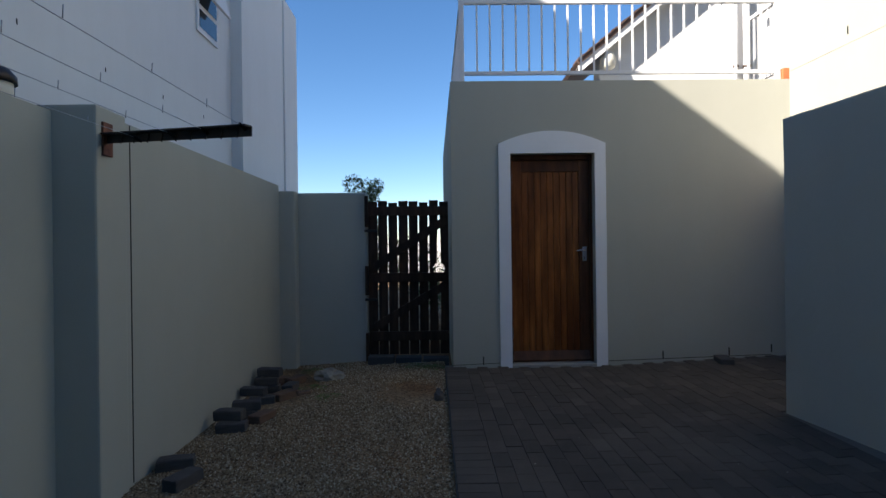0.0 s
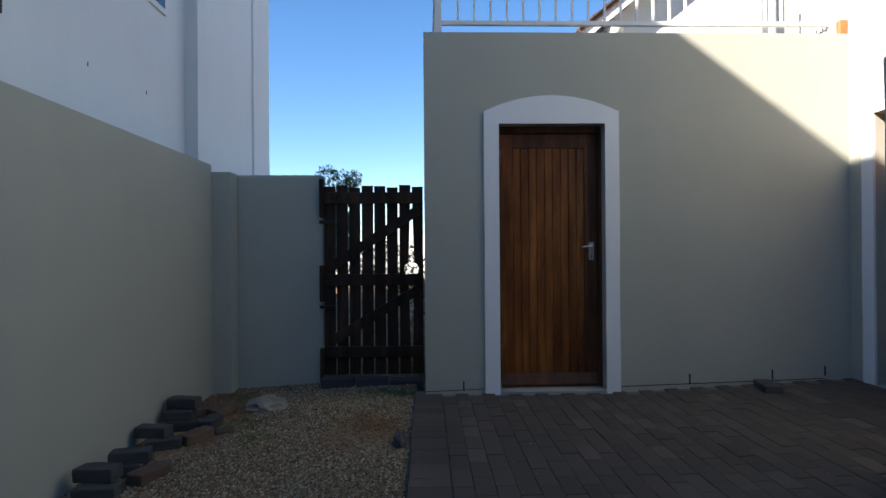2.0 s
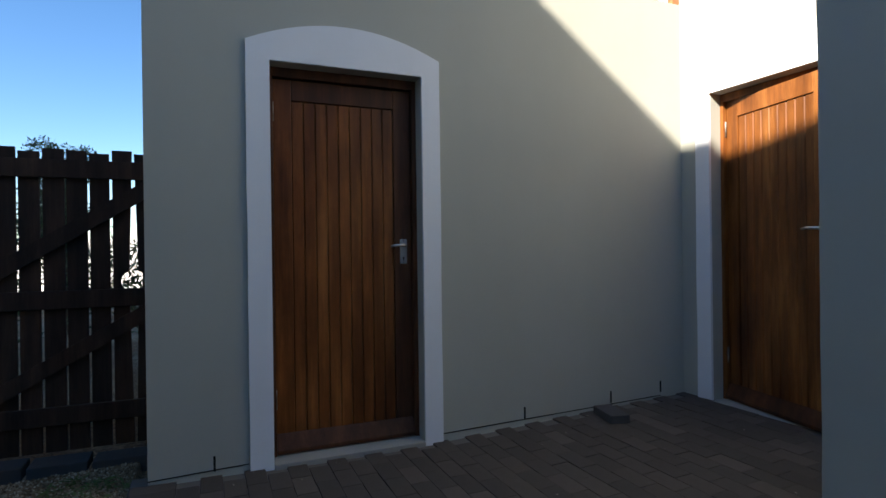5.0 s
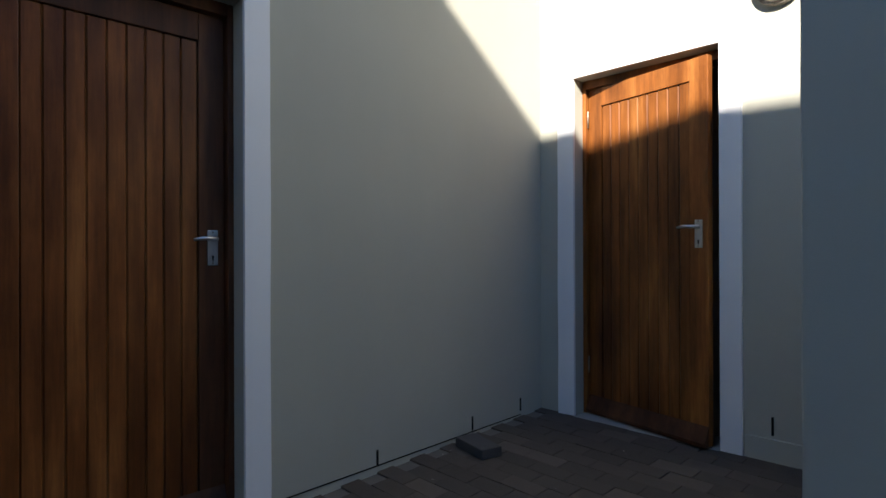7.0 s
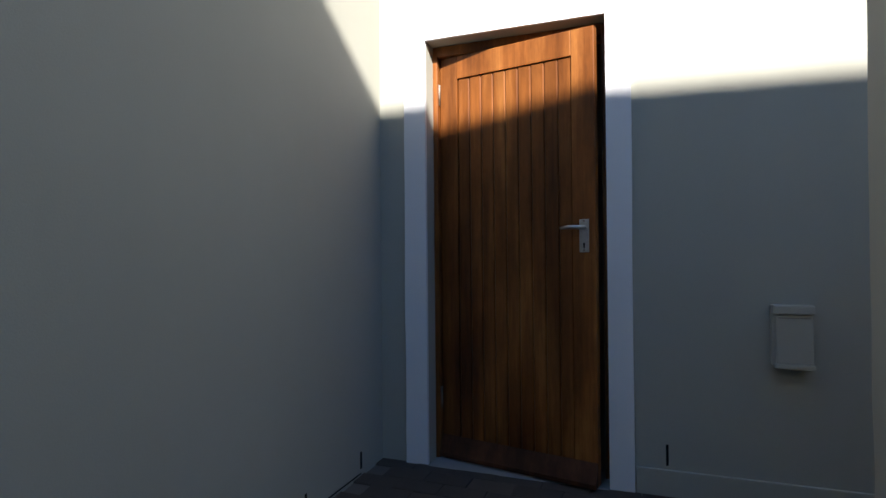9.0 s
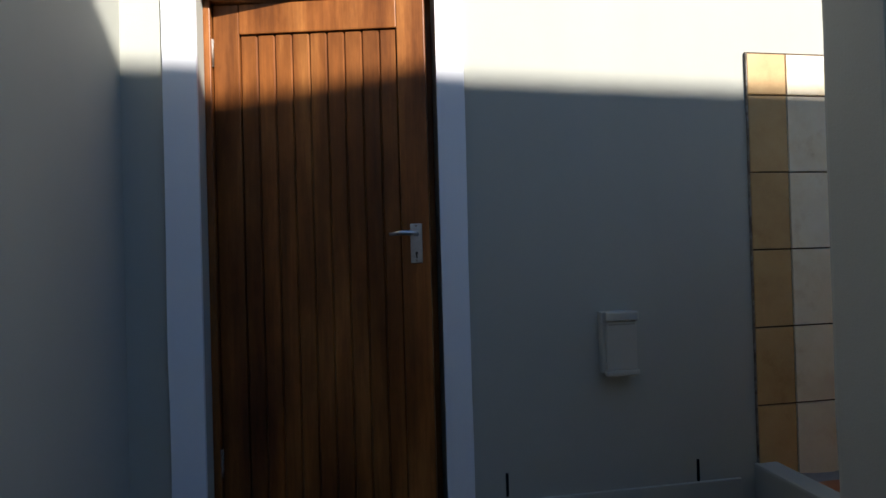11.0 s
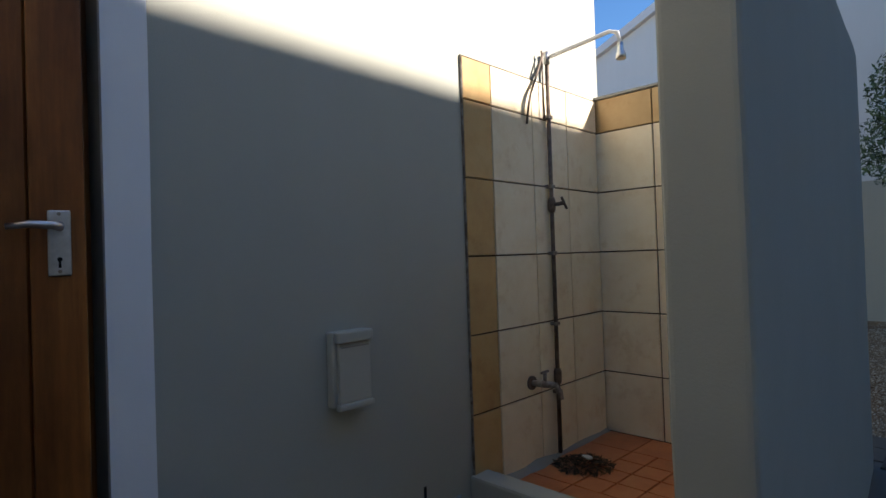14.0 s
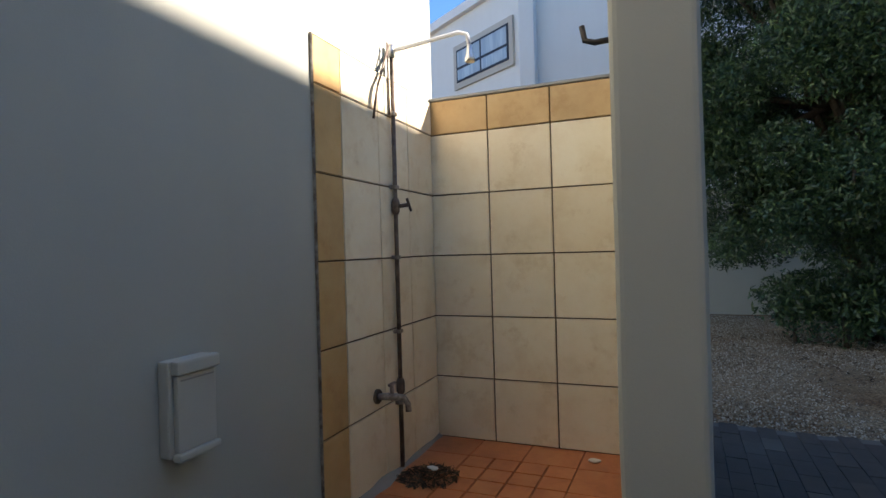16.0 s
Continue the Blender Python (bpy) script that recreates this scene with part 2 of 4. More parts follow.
# the two wall frames: x along the wall to the viewer's right, y into the wall
FRONT = pose(0, 5.86, 0)
HOUSE = pose(3.51, 5.86, 0, 0, 0, -88.5)
YB = 5.86

# ---- ground ----
def fall(x, y):
    """The gravel lies a little lower towards the boundary wall."""
    if y < 1.3:
        return -0.035
    return -0.035 + 0.05 * (min(0.1, max(x, -1.7)) - 0.1)



bm = bmesh.new()
xs = [-400, -60, -20, -8] + [-6 + 0.25 * i for i in range(25)] + [0.13]
xs2 = [0.14, 0.3, 1.7, 3.6, 8, 20, 60, 400]
allx = xs + xs2
ys = [-400, -60, -20] + [-10 + 0.5 * i for i in range(40)] + [10.5, 14, 25, 60, 400]

def gz(x, y):
    if x <= 0.13 or y < 1.3:
        return fall(x, y) + 0.012 * noise.noise(Vector((x * 1.3, y * 1.3, 0)))
    return -0.09
grid = [[bm.verts.new((x, y, gz(x, y))) for y in ys] for x in allx]
for i in range(len(allx) - 1):
    for j in range(len(ys) - 1):
        bm.faces.new((grid[i][j], grid[i + 1][j], grid[i + 1][j + 1], grid[i][j + 1])).smooth = True
ground = tagged(part("ground", bm, EARTH), "sandy brown earth strewn with pale gravel", "ground", kind="structure")


def pave_z(x):
    return 0.0 + 0.045 * max(0.0, x - 1.7)


# bed under the pavers
bm = bmesh.new()
rows = [[bm.verts.new((x, y, pave_z(x) - 0.012)) for x in (0.13, 1.7, 3.7)] for y in (1.36, 6.0)]
low = [[bm.verts.new((x, y, -0.2)) for x in (0.13, 1.7, 3.7)] for y in (1.36, 6.0)]
for k in (0, 1):
    bm.faces.new((rows[0][k], rows[0][k + 1], rows[1][k + 1], rows[1][k]))
    bm.faces.new((low[0][k], low[0][k + 1], rows[0][k + 1], rows[0][k]))
bm.faces.new((low[1][0], low[0][0], rows[0][0], rows[1][0]))
pavement = tagged(part("pavement", bm, paint("paver_joint_sand", (0.145, 0.13, 0.112), 0.3)), "dark charcoal concrete brick paving in shade", "pavement", kind="structure")


# ---- doors ----
def arch_trim(w0, w1, top_in, o0, o1, top_side, top_mid, z0):
    """A plaster surround with a shallow arched head."""
    arc = []
    for i in range(17):
        s = i / 16
        arc.append((o0 + (o1 - o0) * s, top_side + (top_mid - top_side) * (1 - (2 * s - 1) ** 2)))
    def edge(x, za, zb, k):
        return [(x + 0.004 * noise.noise(Vector((x * 9, (za + (zb - za) * q / 12) * 3.0, k))), za + (zb - za) * q / 12) for q in range(1, 12)]
    outline = [(o0, z0)] + edge(o0, z0, top_side, 1.0) + arc + edge(o1, top_side, z0, 2.0) + [(o1, z0), (w1, z0)] + [(w1, top_in), (w0, top_in), (w0, z0)]
    return prism(outline, -0.018, 0.0)


def door_set(m, w0, w1, top, z0, o0, o1, side, mid, label, ajar=0.0, lift=0.03, rail_wood=FRAME_WOOD, board_wood=None):
    """A timber door in its frame, with boards, lever handle and hinges."""
    rec = 0.115
    board_wood = board_wood or DOOR_WOOD
    d = thing("door", label, "door", m, "outside timber doors")
    fw = 0.024
    part("door_jamb", boxed(w0, w0 + fw, rec - 0.03, rec + 0.09, z0, top, 0.004), rail_wood, d)
    part("door_jamb", boxed(w1 - fw, w1, rec - 0.03, rec + 0.09, z0, top, 0.004), rail_wood, d)
    part("door_head", boxed(w0 + fw, w1 - fw, rec - 0.03, rec + 0.09, top - 0.05, top, 0.004), rail_wood, d)
    a, b = w0 + fw + 0.003, w1 - fw - 0.003
    zt, zb = top - 0.053, z0 + 0.02
    leaf = part("leaf", boxed(a + 0.08, b - 0.08, rec + 0.02, rec + 0.035, zb, zt - 0.08), board_wood, d)
    part("stile", boxed(a, a + 0.095, rec, rec + 0.042, zb, zt, 0.004), board_wood, leaf)
    part("stile", boxed(b - 0.10, b, rec, rec + 0.042, zb, zt, 0.004), rail_wood, leaf)
    part("top_rail", boxed(a + 0.0955, b - 0.1005, rec, rec + 0.042, zt - 0.11, zt, 0.004), rail_wood, leaf)
    n = 9
    pw = (b - a - 0.196) / n
    for i in range(n):
        x = a + 0.0955 + i * pw
        part("board", boxed(x + 0.0008, x + pw - 0.0008, rec + 0.008, rec + 0.03, zb, zt - 0.1105, 0.005, 1), board_wood, leaf)
    bm = bmesh.new()
    vs = [bm.verts.new(p) for p in ((a, rec, zb + 0.10), (b, rec, zb + 0.10), (b, rec - 0.035, zb + 0.02), (a, rec - 0.035, zb + 0.02), (a, rec - 0.033, zb), (b, rec - 0.033, zb), (b, rec, zb), (a, rec, zb))]
    for q in ((0, 3, 2, 1), (3, 4, 5, 2), (4, 7, 6, 5), (0, 7, 4, 3), (1, 2, 5, 6)):
        bm.faces.new([vs[i] for i in q])
    part("weather_bar", bm, FRAME_WOOD, leaf, "dark-stained sloping weather bar")
    # lever handle on a long plate
    hx, hz = b - 0.048, z0 + 1.075 + lift
    plate = part("handle_plate", boxed(hx - 0.021, hx + 0.021, rec - 0.005, rec + 0.001, hz - 0.105, hz + 0.035, 0.003), STEEL, leaf, "satin steel lock plate")
    part("lever", tubed([(hx, rec, hz), (hx, rec - 0.045, hz), (hx - 0.012, rec - 0.055, hz), (hx - 0.05, rec - 0.056, hz + 0.002), (hx - 0.088, rec - 0.05, hz - 0.003)], [0.010, 0.009, 0.009, 0.008, 0.006]), STEEL, plate)
    kh = tubed([(hx, rec - 0.0065, hz - 0.07), (hx, rec - 0.004, hz - 0.07)], 0.005, 10)
    box(kh, hx - 0.0025, hx + 0.0025, rec - 0.0065, rec - 0.004, hz - 0.088, hz - 0.07)
    part("keyhole", kh, BLACK, plate)
    for sx in (hz - 0.096, hz + 0.027):
        part("screw", tubed([(hx, rec - 0.007, sx), (hx, rec - 0.004, sx)], 0.004, 8), TAP_METAL, plate)
    for hzz in (z0 + 0.25, top - 0.28):
        part("hinge", tubed([(a - 0.002, rec - 0.008, hzz), (a - 0.002, rec - 0.008, hzz + 0.1)], 0.006, 8), TAP_METAL, d)
    leaf.matrix_basis = pose(a, rec, 0, 0, 0, -ajar) @ pose(-a, -rec, 0)
    # plaster surround and threshold stay with the wall
    tr = tagged(part("trim", arch_trim(w0, w1, top, o0, o1, side, mid, z0 - 0.02), TRIM_PAINT, None, "", m), "white painted plaster door surround with arched head", "door surround", kind="structure")
    th = tagged(part("door_sill", rough_bm(boxed(w0 + 0.002, w1 - 0.002, -0.03, 0.2, z0 - 0.06, z0 + 0.012, 0.006), 0.003, 12), CONCRETE, None, "", m), "rough concrete threshold under the door", "threshold", kind="structure")
    return d


door_set(FRONT, 0.779, 1.594, 2.05, 0.005, 0.665, 1.70, 2.143, 2.265, "closed varnished reddish-brown boarded timber door in shade", board_wood=DARKER_DOOR_WOOD)
door_set(HOUSE, 0.245, 1.065, 2.075, 0.07, 0.135, 1.165, 2.175, 2.29, "varnished timber door standing slightly ajar, top boards sunlit", 12.0, 0.03, DOOR_WOOD)


# ---- walls ----
def wall(name, label, boxes, material=PLASTER, m=None, bevel=0.0):
    bm = bmesh.new()
    for b in boxes:
        box(bm, *b, bevel)
    return tagged(part(name, bm, material, None, "", m), label, "wall", kind="structure")


def door_wall(name, label, spec, m):
    x0, x1, top, d0, d1, dz = spec[0]
    bm = prism([(x0, -0.3), (x0, top), (x1, top), (x1, -0.3), (d1, -0.3), (d1, dz), (d0, dz), (d0, -0.3)], 0, 0.22)
    return tagged(part(name, bm, PLASTER, None, "", m), label, "wall", kind="structure")


# garage-like block below the terrace
door_wall("wall_front", "olive-grey plastered wall below the terrace", [
    (0.21, 3.52, 2.75, 0.779, 1.594, 2.05)], m=FRONT)
wall("wall_front_side", "olive-grey plastered side wall of the block", [(0.21, 0.43, YB + 0.22, 10.5, -0.3, 2.75)])
# unseen box added behind the door, only to block light
wall("blocker_behind_door", "unseen plaster box added behind the closed door to keep light out", [(0.5, 1.9, 0.6, 0.7, -0.3, 2.6), (0.5, 0.6, 0.225, 0.6, -0.3, 2.6), (1.8, 1.9, 0.225, 0.6, -0.3, 2.6), (0.6, 1.8, 0.225, 0.6, 2.4, 2.6)], m=FRONT)
tagged(part("terrace_slab", boxed(0.43, 7.0, YB + 0.22, 9.0, 2.6, 2.74), CONCRETE), "concrete terrace slab on top of the block", "slab", kind="structure")
# house wall
HL = 3.42
door_wall("wall_house", "olive-grey plastered house wall with sunlit upper part", [
    (0.0, HL, 6.4, 0.245, 1.065, 2.075)], m=HOUSE)
wall("wall_house_end", "plastered end wall of the house", [(HL - 0.22, HL, 0.22, 7.0, -0.3, 6.4)], m=HOUSE)
wall("wall_house_return", "plastered house return wall above the terrace", [(0.0, 0.22, 0.22, 7.0, 2.75, 6.4)], m=HOUSE)
# unseen lidded box, added so no light shows through the ajar door's gap
wall("blocker_behind_house_door", "unseen plaster box added behind the house door to keep its gap dark", [(0.05, 1.4, 0.6, 0.7, -0.3, 2.6), (0.05, 0.15, 0.225, 0.6, -0.3, 2.6), (1.3, 1.4, 0.225, 0.6, -0.3, 2.6), (0.15, 1.3, 0.225, 0.6, 2.4, 2.6)], m=HOUSE)
tagged(part("house_roof", boxed(-0.1, HL + 0.1, -0.05, 7.1, 6.4, 6.55), ROOF, None, "", HOUSE), "flat house roof edge", "roof", kind="structure")

# screen wall of the shower
bm = boxed(2.366, 2.512, 1.87, 4.157, -0.3, 1.98, 0.015, 3)
bmesh.ops.subdivide_edges(bm, edges=[e for e in bm.edges if e.calc_length() > 0.1], cuts=14, use_grid_fill=True)
rough_bm(bm, 0.003, 7, 2.0)
for v in bm.verts:
    v.co.x += 0.085 * (4.157 - v.co.y)
tagged(part("wall_screen", rough_bm(bm, 0.002, 3), PLASTER), "olive-grey plastered screen wall beside the outdoor shower", "wall", kind="structure")
wall("wall_shower_back", "plastered back wall of the outdoor shower", [(2.60, 3.62, 2.30, 2.475, -0.3, 1.878)])
tagged(part("coping", boxed(2.665, 3.61, 2.29, 2.487, 1.878, 1.893, 0.004), CONCRETE), "thin mortar capping on the shower wall", "capping", kind="structure")

# boundary wall with two piers
wall("wall_boundary", "olive-grey plastered boundary wall", [(-1.82, -1.60, 3.44, 6.42, -0.3, 1.83), (-2.02, -1.80, -4.79, 3.18, -0.3, 1.83)])
tagged(part("wall_pier", rough_bm(boxed(-2.02, -1.585, 3.18, 3.44, -0.3, 1.86, 0.012), 0.002, 3), PLASTER), "plastered pier of the boundary wall", "pier", kind="structure")
tagged(part("wall_pier", rough_bm(boxed(-1.82, -1.43, 6.42, 6.57, -0.3, 1.77, 0.012), 0.002, 3), PLASTER), "plastered pier beside the gate wall", "pier", kind="structure")
tagged(part("wall_gate", rough_bm(boxed(-1.80, -0.69, 6.572, 6.76, -0.3, 1.765, 0.03, 3), 0.003, 3), PLASTER), "plastered wall beside the wooden gate", "wall", kind="structure")
# boundary at the back of the yard
wall("wall_back_boundary", "pale plastered boundary wall behind the yard", [(-8, 9, -5.0, -4.8, -0.3, 1.96)])
# added backdrop: catches the sun so the gate's gaps look bright
wall("wall_far_backdrop", "pale sunlit wall added as a bright backdrop far beyond the gate", [(-9, 9, 24, 24.2, -0.3, 1.5)], WHITE_PLASTER)

# ---- neighbouring house along the boundary ----
nb = thing("neighbour_house", "tall off-white plastered neighbouring house in shade", "house")
part("wall", boxed(-9, -3.5, -8, 10.4, -0.3, 6.80), WHITE_PLASTER, nb)
part("wall", boxed(-9, -3.3, 10.4, 13.1, -0.3, 6.80), WHITE_PLASTER, nb)
part("pilaster", boxed(-9, -3.26, 13.1, 14.25, -0.3, 6.80, 0.03), WHITE_PLASTER, nb)
part("roof", boxed(-9, -3.3, -8, 10.4, 6.80, 6.815), ROOF, nb)
wdw = part("window", boxed(-3.495, -3.47, 8.95, 9.75, 4.47, 5.6, 0.004), WHITE_FRAME, nb, "white window with an open top sash")
part("pane", boxed(-3.468, -3.462, 9.02, 9.68, 4.55, 4.82), GLASS, wdw)
part("pane", boxed(-3.468, -3.462, 9.02, 9.68, 4.9, 5.55), GLASS, wdw)
sash = boxed(-0.02, 0.02, -0.36, 0.36, -0.68, 0.0, 0.004)
part("sash", sash, WHITE_FRAME, wdw, "open top-hung sash", pose(-3.44, 9.35, 5.58, 0, -16, 0))

# ---- house behind the yard ----
RH = pose(5.0, -5.4, 0, 0, 0, 146.0)
rh = thing("rear_house", "white plastered house beyond the shower wall", "house")
part("wall", boxed(-9, 0, 0, 0.3, -0.3, 6.3), WHITE_PLASTER, rh, "", RH)
part("fascia", boxed(-9, 0.05, -0.12, 0.3, 6.3, 6.5, 0.01), WHITE_FRAME, rh, "white roof fascia", RH)
part("wall", boxed(-9, 4.9, -5.75, -5.45, -0.3, 7.2), WHITE_PLASTER, rh)
part("pilaster", boxed(4.85, 5.15, -5.44, -5.2, -0.3, 7.2, 0.02), WHITE_PLASTER, rh)


def rear_window(x0, x1, z0, z1):
    w = part("window", boxed(x0 - 0.13, x1 + 0.12, -0.06, -0.001, z0 - 0.13, z1 + 0.12, 0.01), SURROUND, rh, "dark blue-grey framed window in a plaster surround", RH)
    part("window_frame", boxed(x0, x1, -0.075, -0.061, z0, z1, 0.004), WIN_FRAME, w)
    xm, zm = (x0 + x1) / 2, z0 + (z1 - z0) * 0.42
    for a, b, c, d in ((x0 + 0.05, xm - 0.03, zm + 0.03, z1 - 0.05), (xm + 0.03, x1 - 0.05, zm + 0.03, z1 - 0.05), (x0 + 0.05, xm - 0.03, z0 + 0.05, zm - 0.03), (xm + 0.03, x1 - 0.05, z0 + 0.05, zm - 0.03)):
        part("pane", boxed(a, b, -0.081, -0.0755, c, d), CURTAIN_GLASS, w)


rear_window(-2.33, -0.52, 4.83, 5.56)
part("pipe", tubed([(-0.17, -0.05, 3.0), (-0.17, -0.05, 4.62)], 0.04), RAIL_PAINT, rh, "", RH)

# ---- gable house behind the terrace ----
gh = thing("gable_house", "sunlit white gabled house behind the terrace", "house")
SL = 0.81           # slope of the gable roof


def gable(x, drop=0.0):
    return 3.80 + SL * (x - 2.137) - drop


part("wall", prism([(2.5, 2.74), (9, 2.74), (9, gable(9, 0.14)), (2.5, gable(2.5, 0.14))], 8.70, 9.0), WHITE_PLASTER, gh)
part("roof", prism([(2.137, gable(2.137, 0.05)), (9.2, gable(9.2, 0.05)), (9.2, gable(9.2, -0.02)), (2.10, gable(2.10, -0.02))], 8.46, 12), ROOF, gh, "dark tiled sloping roof")
part("bargeboard", prism([(2.137, gable(2.137, 0.17)), (9.2, gable(9.2, 0.17)), (9.2, gable(9.2, 0.052)), (2.137, gable(2.137, 0.052))], 8.48, 8.505), WHITE_FRAME, gh)
part("soffit", prism([(2.15, gable(2.15, 0.075)), (9.2, gable(9.2, 0.075)), (9.2, gable(9.2, 0.054)), (2.15, gable(2.15, 0.054))], 8.506, 8.698), WHITE_FRAME, gh)
for i in range(9):
    x = 2.18 + i * 0.27
    part("rafter", prism([(x, gable(x, 0.16)), (x + 0.09, gable(x + 0.09, 0.16)), (x + 0.09, gable(x + 0.09, 0.076)), (x, gable(x, 0.076))], 8.507, 8.697), FASCIA, gh, "dark brown purlin end under the verge")
for i in range(22):
    x = 2.12 + i * 0.16
    part("verge_tile", prism([(x, gable(x, -0.021)), (x + 0.15, gable(x + 0.15, -0.021)), (x + 0.15, gable(x + 0.15, -0.035)), (x, gable(x, -0.055))], 8.44, 8.75), ROOF, gh)
for dx in (0.0, 0.16):
    dp = part("downpipe", tubed([(4.5 + dx, 8.645, 2.75), (4.5 + dx, 8.645, 5.55)], 0.03 if dx == 0 else 0.045), RAIL_PAINT, gh)
    for z in (3.2, 3.75):
        part("clip", tubed([(4.5 + dx, 8.645, z), (4.5 + dx, 8.645, z + 0.03)], 0.04 if dx == 0 else 0.055), PIPE_METAL, dp)
lb = thing("wall_lantern", "round cream wall lantern under the eaves", "lamp")
part("globe", tubed([(2.60, 8.61, 3.72), (2.60, 8.61, 3.75), (2.60, 8.61, 3.85), (2.60, 8.61, 3.95), (2.60, 8.61, 3.99)], [0.05, 0.1, 0.12, 0.09, 0.03], 14), LAMP_GLASS, lb)
part("bracket", tubed([(2.60, 8.61, 3.98), (2.60, 8.70, 4.0)], 0.02), TAP_METAL, lb)

# ---- terrace railing ----
rl = thing("terrace_railing", "white painted steel terrace railing with upright bars", "railing")
yr, x0, x1 = YB + 0.06, 0.35, 3.40
for x in (x0 - 0.025, x1 + 0.02):
    part("post", boxed(x - 0.025, x + 0.025, yr - 0.025, yr + 0.025, 2.74, 3.75, 0.004), RAIL_PAINT, rl)
part("bottom_rail", boxed(x0, x1 - 0.005, yr - 0.018, yr + 0.018, 2.825, 2.858, 0.003), RAIL_PAINT, rl)
part("top_rail", boxed(x0, x1 - 0.005, yr - 0.02, yr + 0.02, 3.515, 3.55, 0.003), RAIL_PAINT, rl)
nbar = 24
for i in range(1, nbar):
    x = x0 + (x1 - x0) * i / nbar
    part("bar", boxed(x - 0.008, x + 0.008, yr - 0.008, yr + 0.008, 2.858, 3.515), RAIL_PAINT, rl)
for xs_, ye in ((0.325, 8.4), (3.42, 6.42)):
    part("bottom_rail", boxed(xs_ - 0.018, xs_ + 0.018, yr + 0.03, ye, 2.825, 2.858, 0.003), RAIL_PAINT, rl)
    part("top_rail", boxed(xs_ - 0.02, xs_ + 0.02, yr + 0.03, ye, 3.515, 3.55, 0.003), RAIL_PAINT, rl)
    for k in range(1, int((ye - yr) / 0.125)):
        part("bar", boxed(xs_ - 0.008, xs_ + 0.008, yr + k * 0.125 - 0.008, yr + k * 0.125 + 0.008, 2.858, 3.515), RAIL_PAINT, rl)
tagged(part("edge_tile", boxed(3.45, 3.512, YB + 0.002, YB + 0.12, 2.75, 2.86, 0.004), TERRACOTTA), "orange terracotta edge tile on the terrace", "tile")

# ---- wooden gate ----
gt = thing("wooden_gate", "dark weathered slatted wooden gate, closed", "gate", pose(-0.685, 6.55, 0))
gw = 0.885
nb_ = 8
hole_x, hole_z, hole_r = gw * 7 / nb_ - 0.008, 0.925, 0.058
for i in range(nb_):
    a, b = gw * i / nb_ + 0.006, gw * (i + 1) / nb_ - 0.005 - 0.002 * (i % 3)
    h = 1.66 + 0.012 * math.sin(i * 2.3)
    outline = [(a, 0.0), (a, h), (b, h), (b, 0.0)]
    arc = [(hole_r * math.cos(q), hole_r * math.sin(q)) for q in [math.pi * (k / 12 - 0.5) for k in range(1, 12)]]
    if i == 6:      # half of the round hand hole is cut from each of two slats
        outline = [(a, 0.0), (a, h), (b, h)] + [(min(b, hole_x) - 0.002 - cx_, hole_z + cz_) for cx_, cz_ in arc[::-1]] + [(b, 0.0)]
    elif i == 7:
        outline = [(a, 0.0)] + [(a + 0.001 + cx_, hole_z + cz_) for cx_, cz_ in arc] + [(a, h), (b, h), (b, 0.0)]
    part("slat", prism(outline, 0.03, 0.05), GATE_WOOD, gt)
for z in (0.15, 0.785, 1.505):
    part("ledge", boxed(0.01, gw - 0.01, 0.0, 0.029, z, z + 0.1, 0.004), GATE_WOOD, gt)


def brace(xa, za, xb, zb, w=0.085):
    d = Vector((xb - xa, zb - za)).normalized()
    n = Vector((-d.y, d.x)) * w / 2
    return prism([(xa + n.x, za + n.y), (xa - n.x, za - n.y), (xb - n.x, zb - n.y), (xb + n.x, zb + n.y)], 0.002, 0.0285)


part("brace", brace(0.05, 0.94, gw - 0.03, 1.46), GATE_WOOD, gt)
part("brace", brace(0.07, 0.30, gw - 0.05, 0.745), GATE_WOOD, gt)
for z in (0.60, 1.345):
    part("hinge", boxed(-0.03, 0.11, -0.010, -0.001, z - 0.014, z + 0.014, 0.003), BLACK_METAL, gt, "black iron strap hinge")
for z0_, z1_ in ((-0.06, 0.24), (0.65, 0.965), (1.385, 1.72)):
    tagged(part("gate_block", rough_bm(boxed(-0.71, -0.675, 6.515, 6.571, z0_, z1_, 0.005), 0.002, 9, z1_), GATE_WOOD), "dark weathered timber block bolted to the gate wall", "timber block", "hanging blocks of the gate")
for i in range(3):
    tagged(part("sleeper_brick", rough_bm(boxed(-0.67 + i * 0.29, -0.40 + i * 0.29, 6.33, 6.50, -0.12, 0.015 - 0.01 * i, 0.008), 0.004, 9, i), BRICK_GREY), "dark worn paver laid below the gate", "brick", "pavers below the gate")

# ---- slits and plaster lines at the wall feet ----
def slit(m, x, z0, z1):
    return tagged(part("weep_slot", boxed(x - 0.005, x + 0.005, -0.004, 0.002, z0, z1), BLACK, None, "", m), "narrow dark weep slot in the plaster", "weep slot", "weep slots")


for x, z in ((0.5, 0.02), (2.24, 0.05), (2.885, 0.075), (3.3, 0.10)):
    slit(FRONT, x, z, z + 0.075)
for x, z in ((1.29, 0.20), (2.06, 0.185)):
    slit(HOUSE, x, z, z + 0.085)
slit(HOUSE, 0.75, 2.9, 2.97)
tagged(part("plinth_line", prism([(0.21, 0.015), (0.66, 0.03), (0.66, 0.034), (0.21, 0.019)], -0.003, 0.001), BLACK, None, "", FRONT), "thin crack along the wall foot", "crack", kind="structure")
tagged(part("plinth_line", prism([(1.705, 0.035), (3.3, 0.075), (3.3, 0.080), (1.705, 0.040)], -0.003, 0.001), BLACK, None, "", FRONT), "thin crack along the wall foot", "crack", kind="structure")
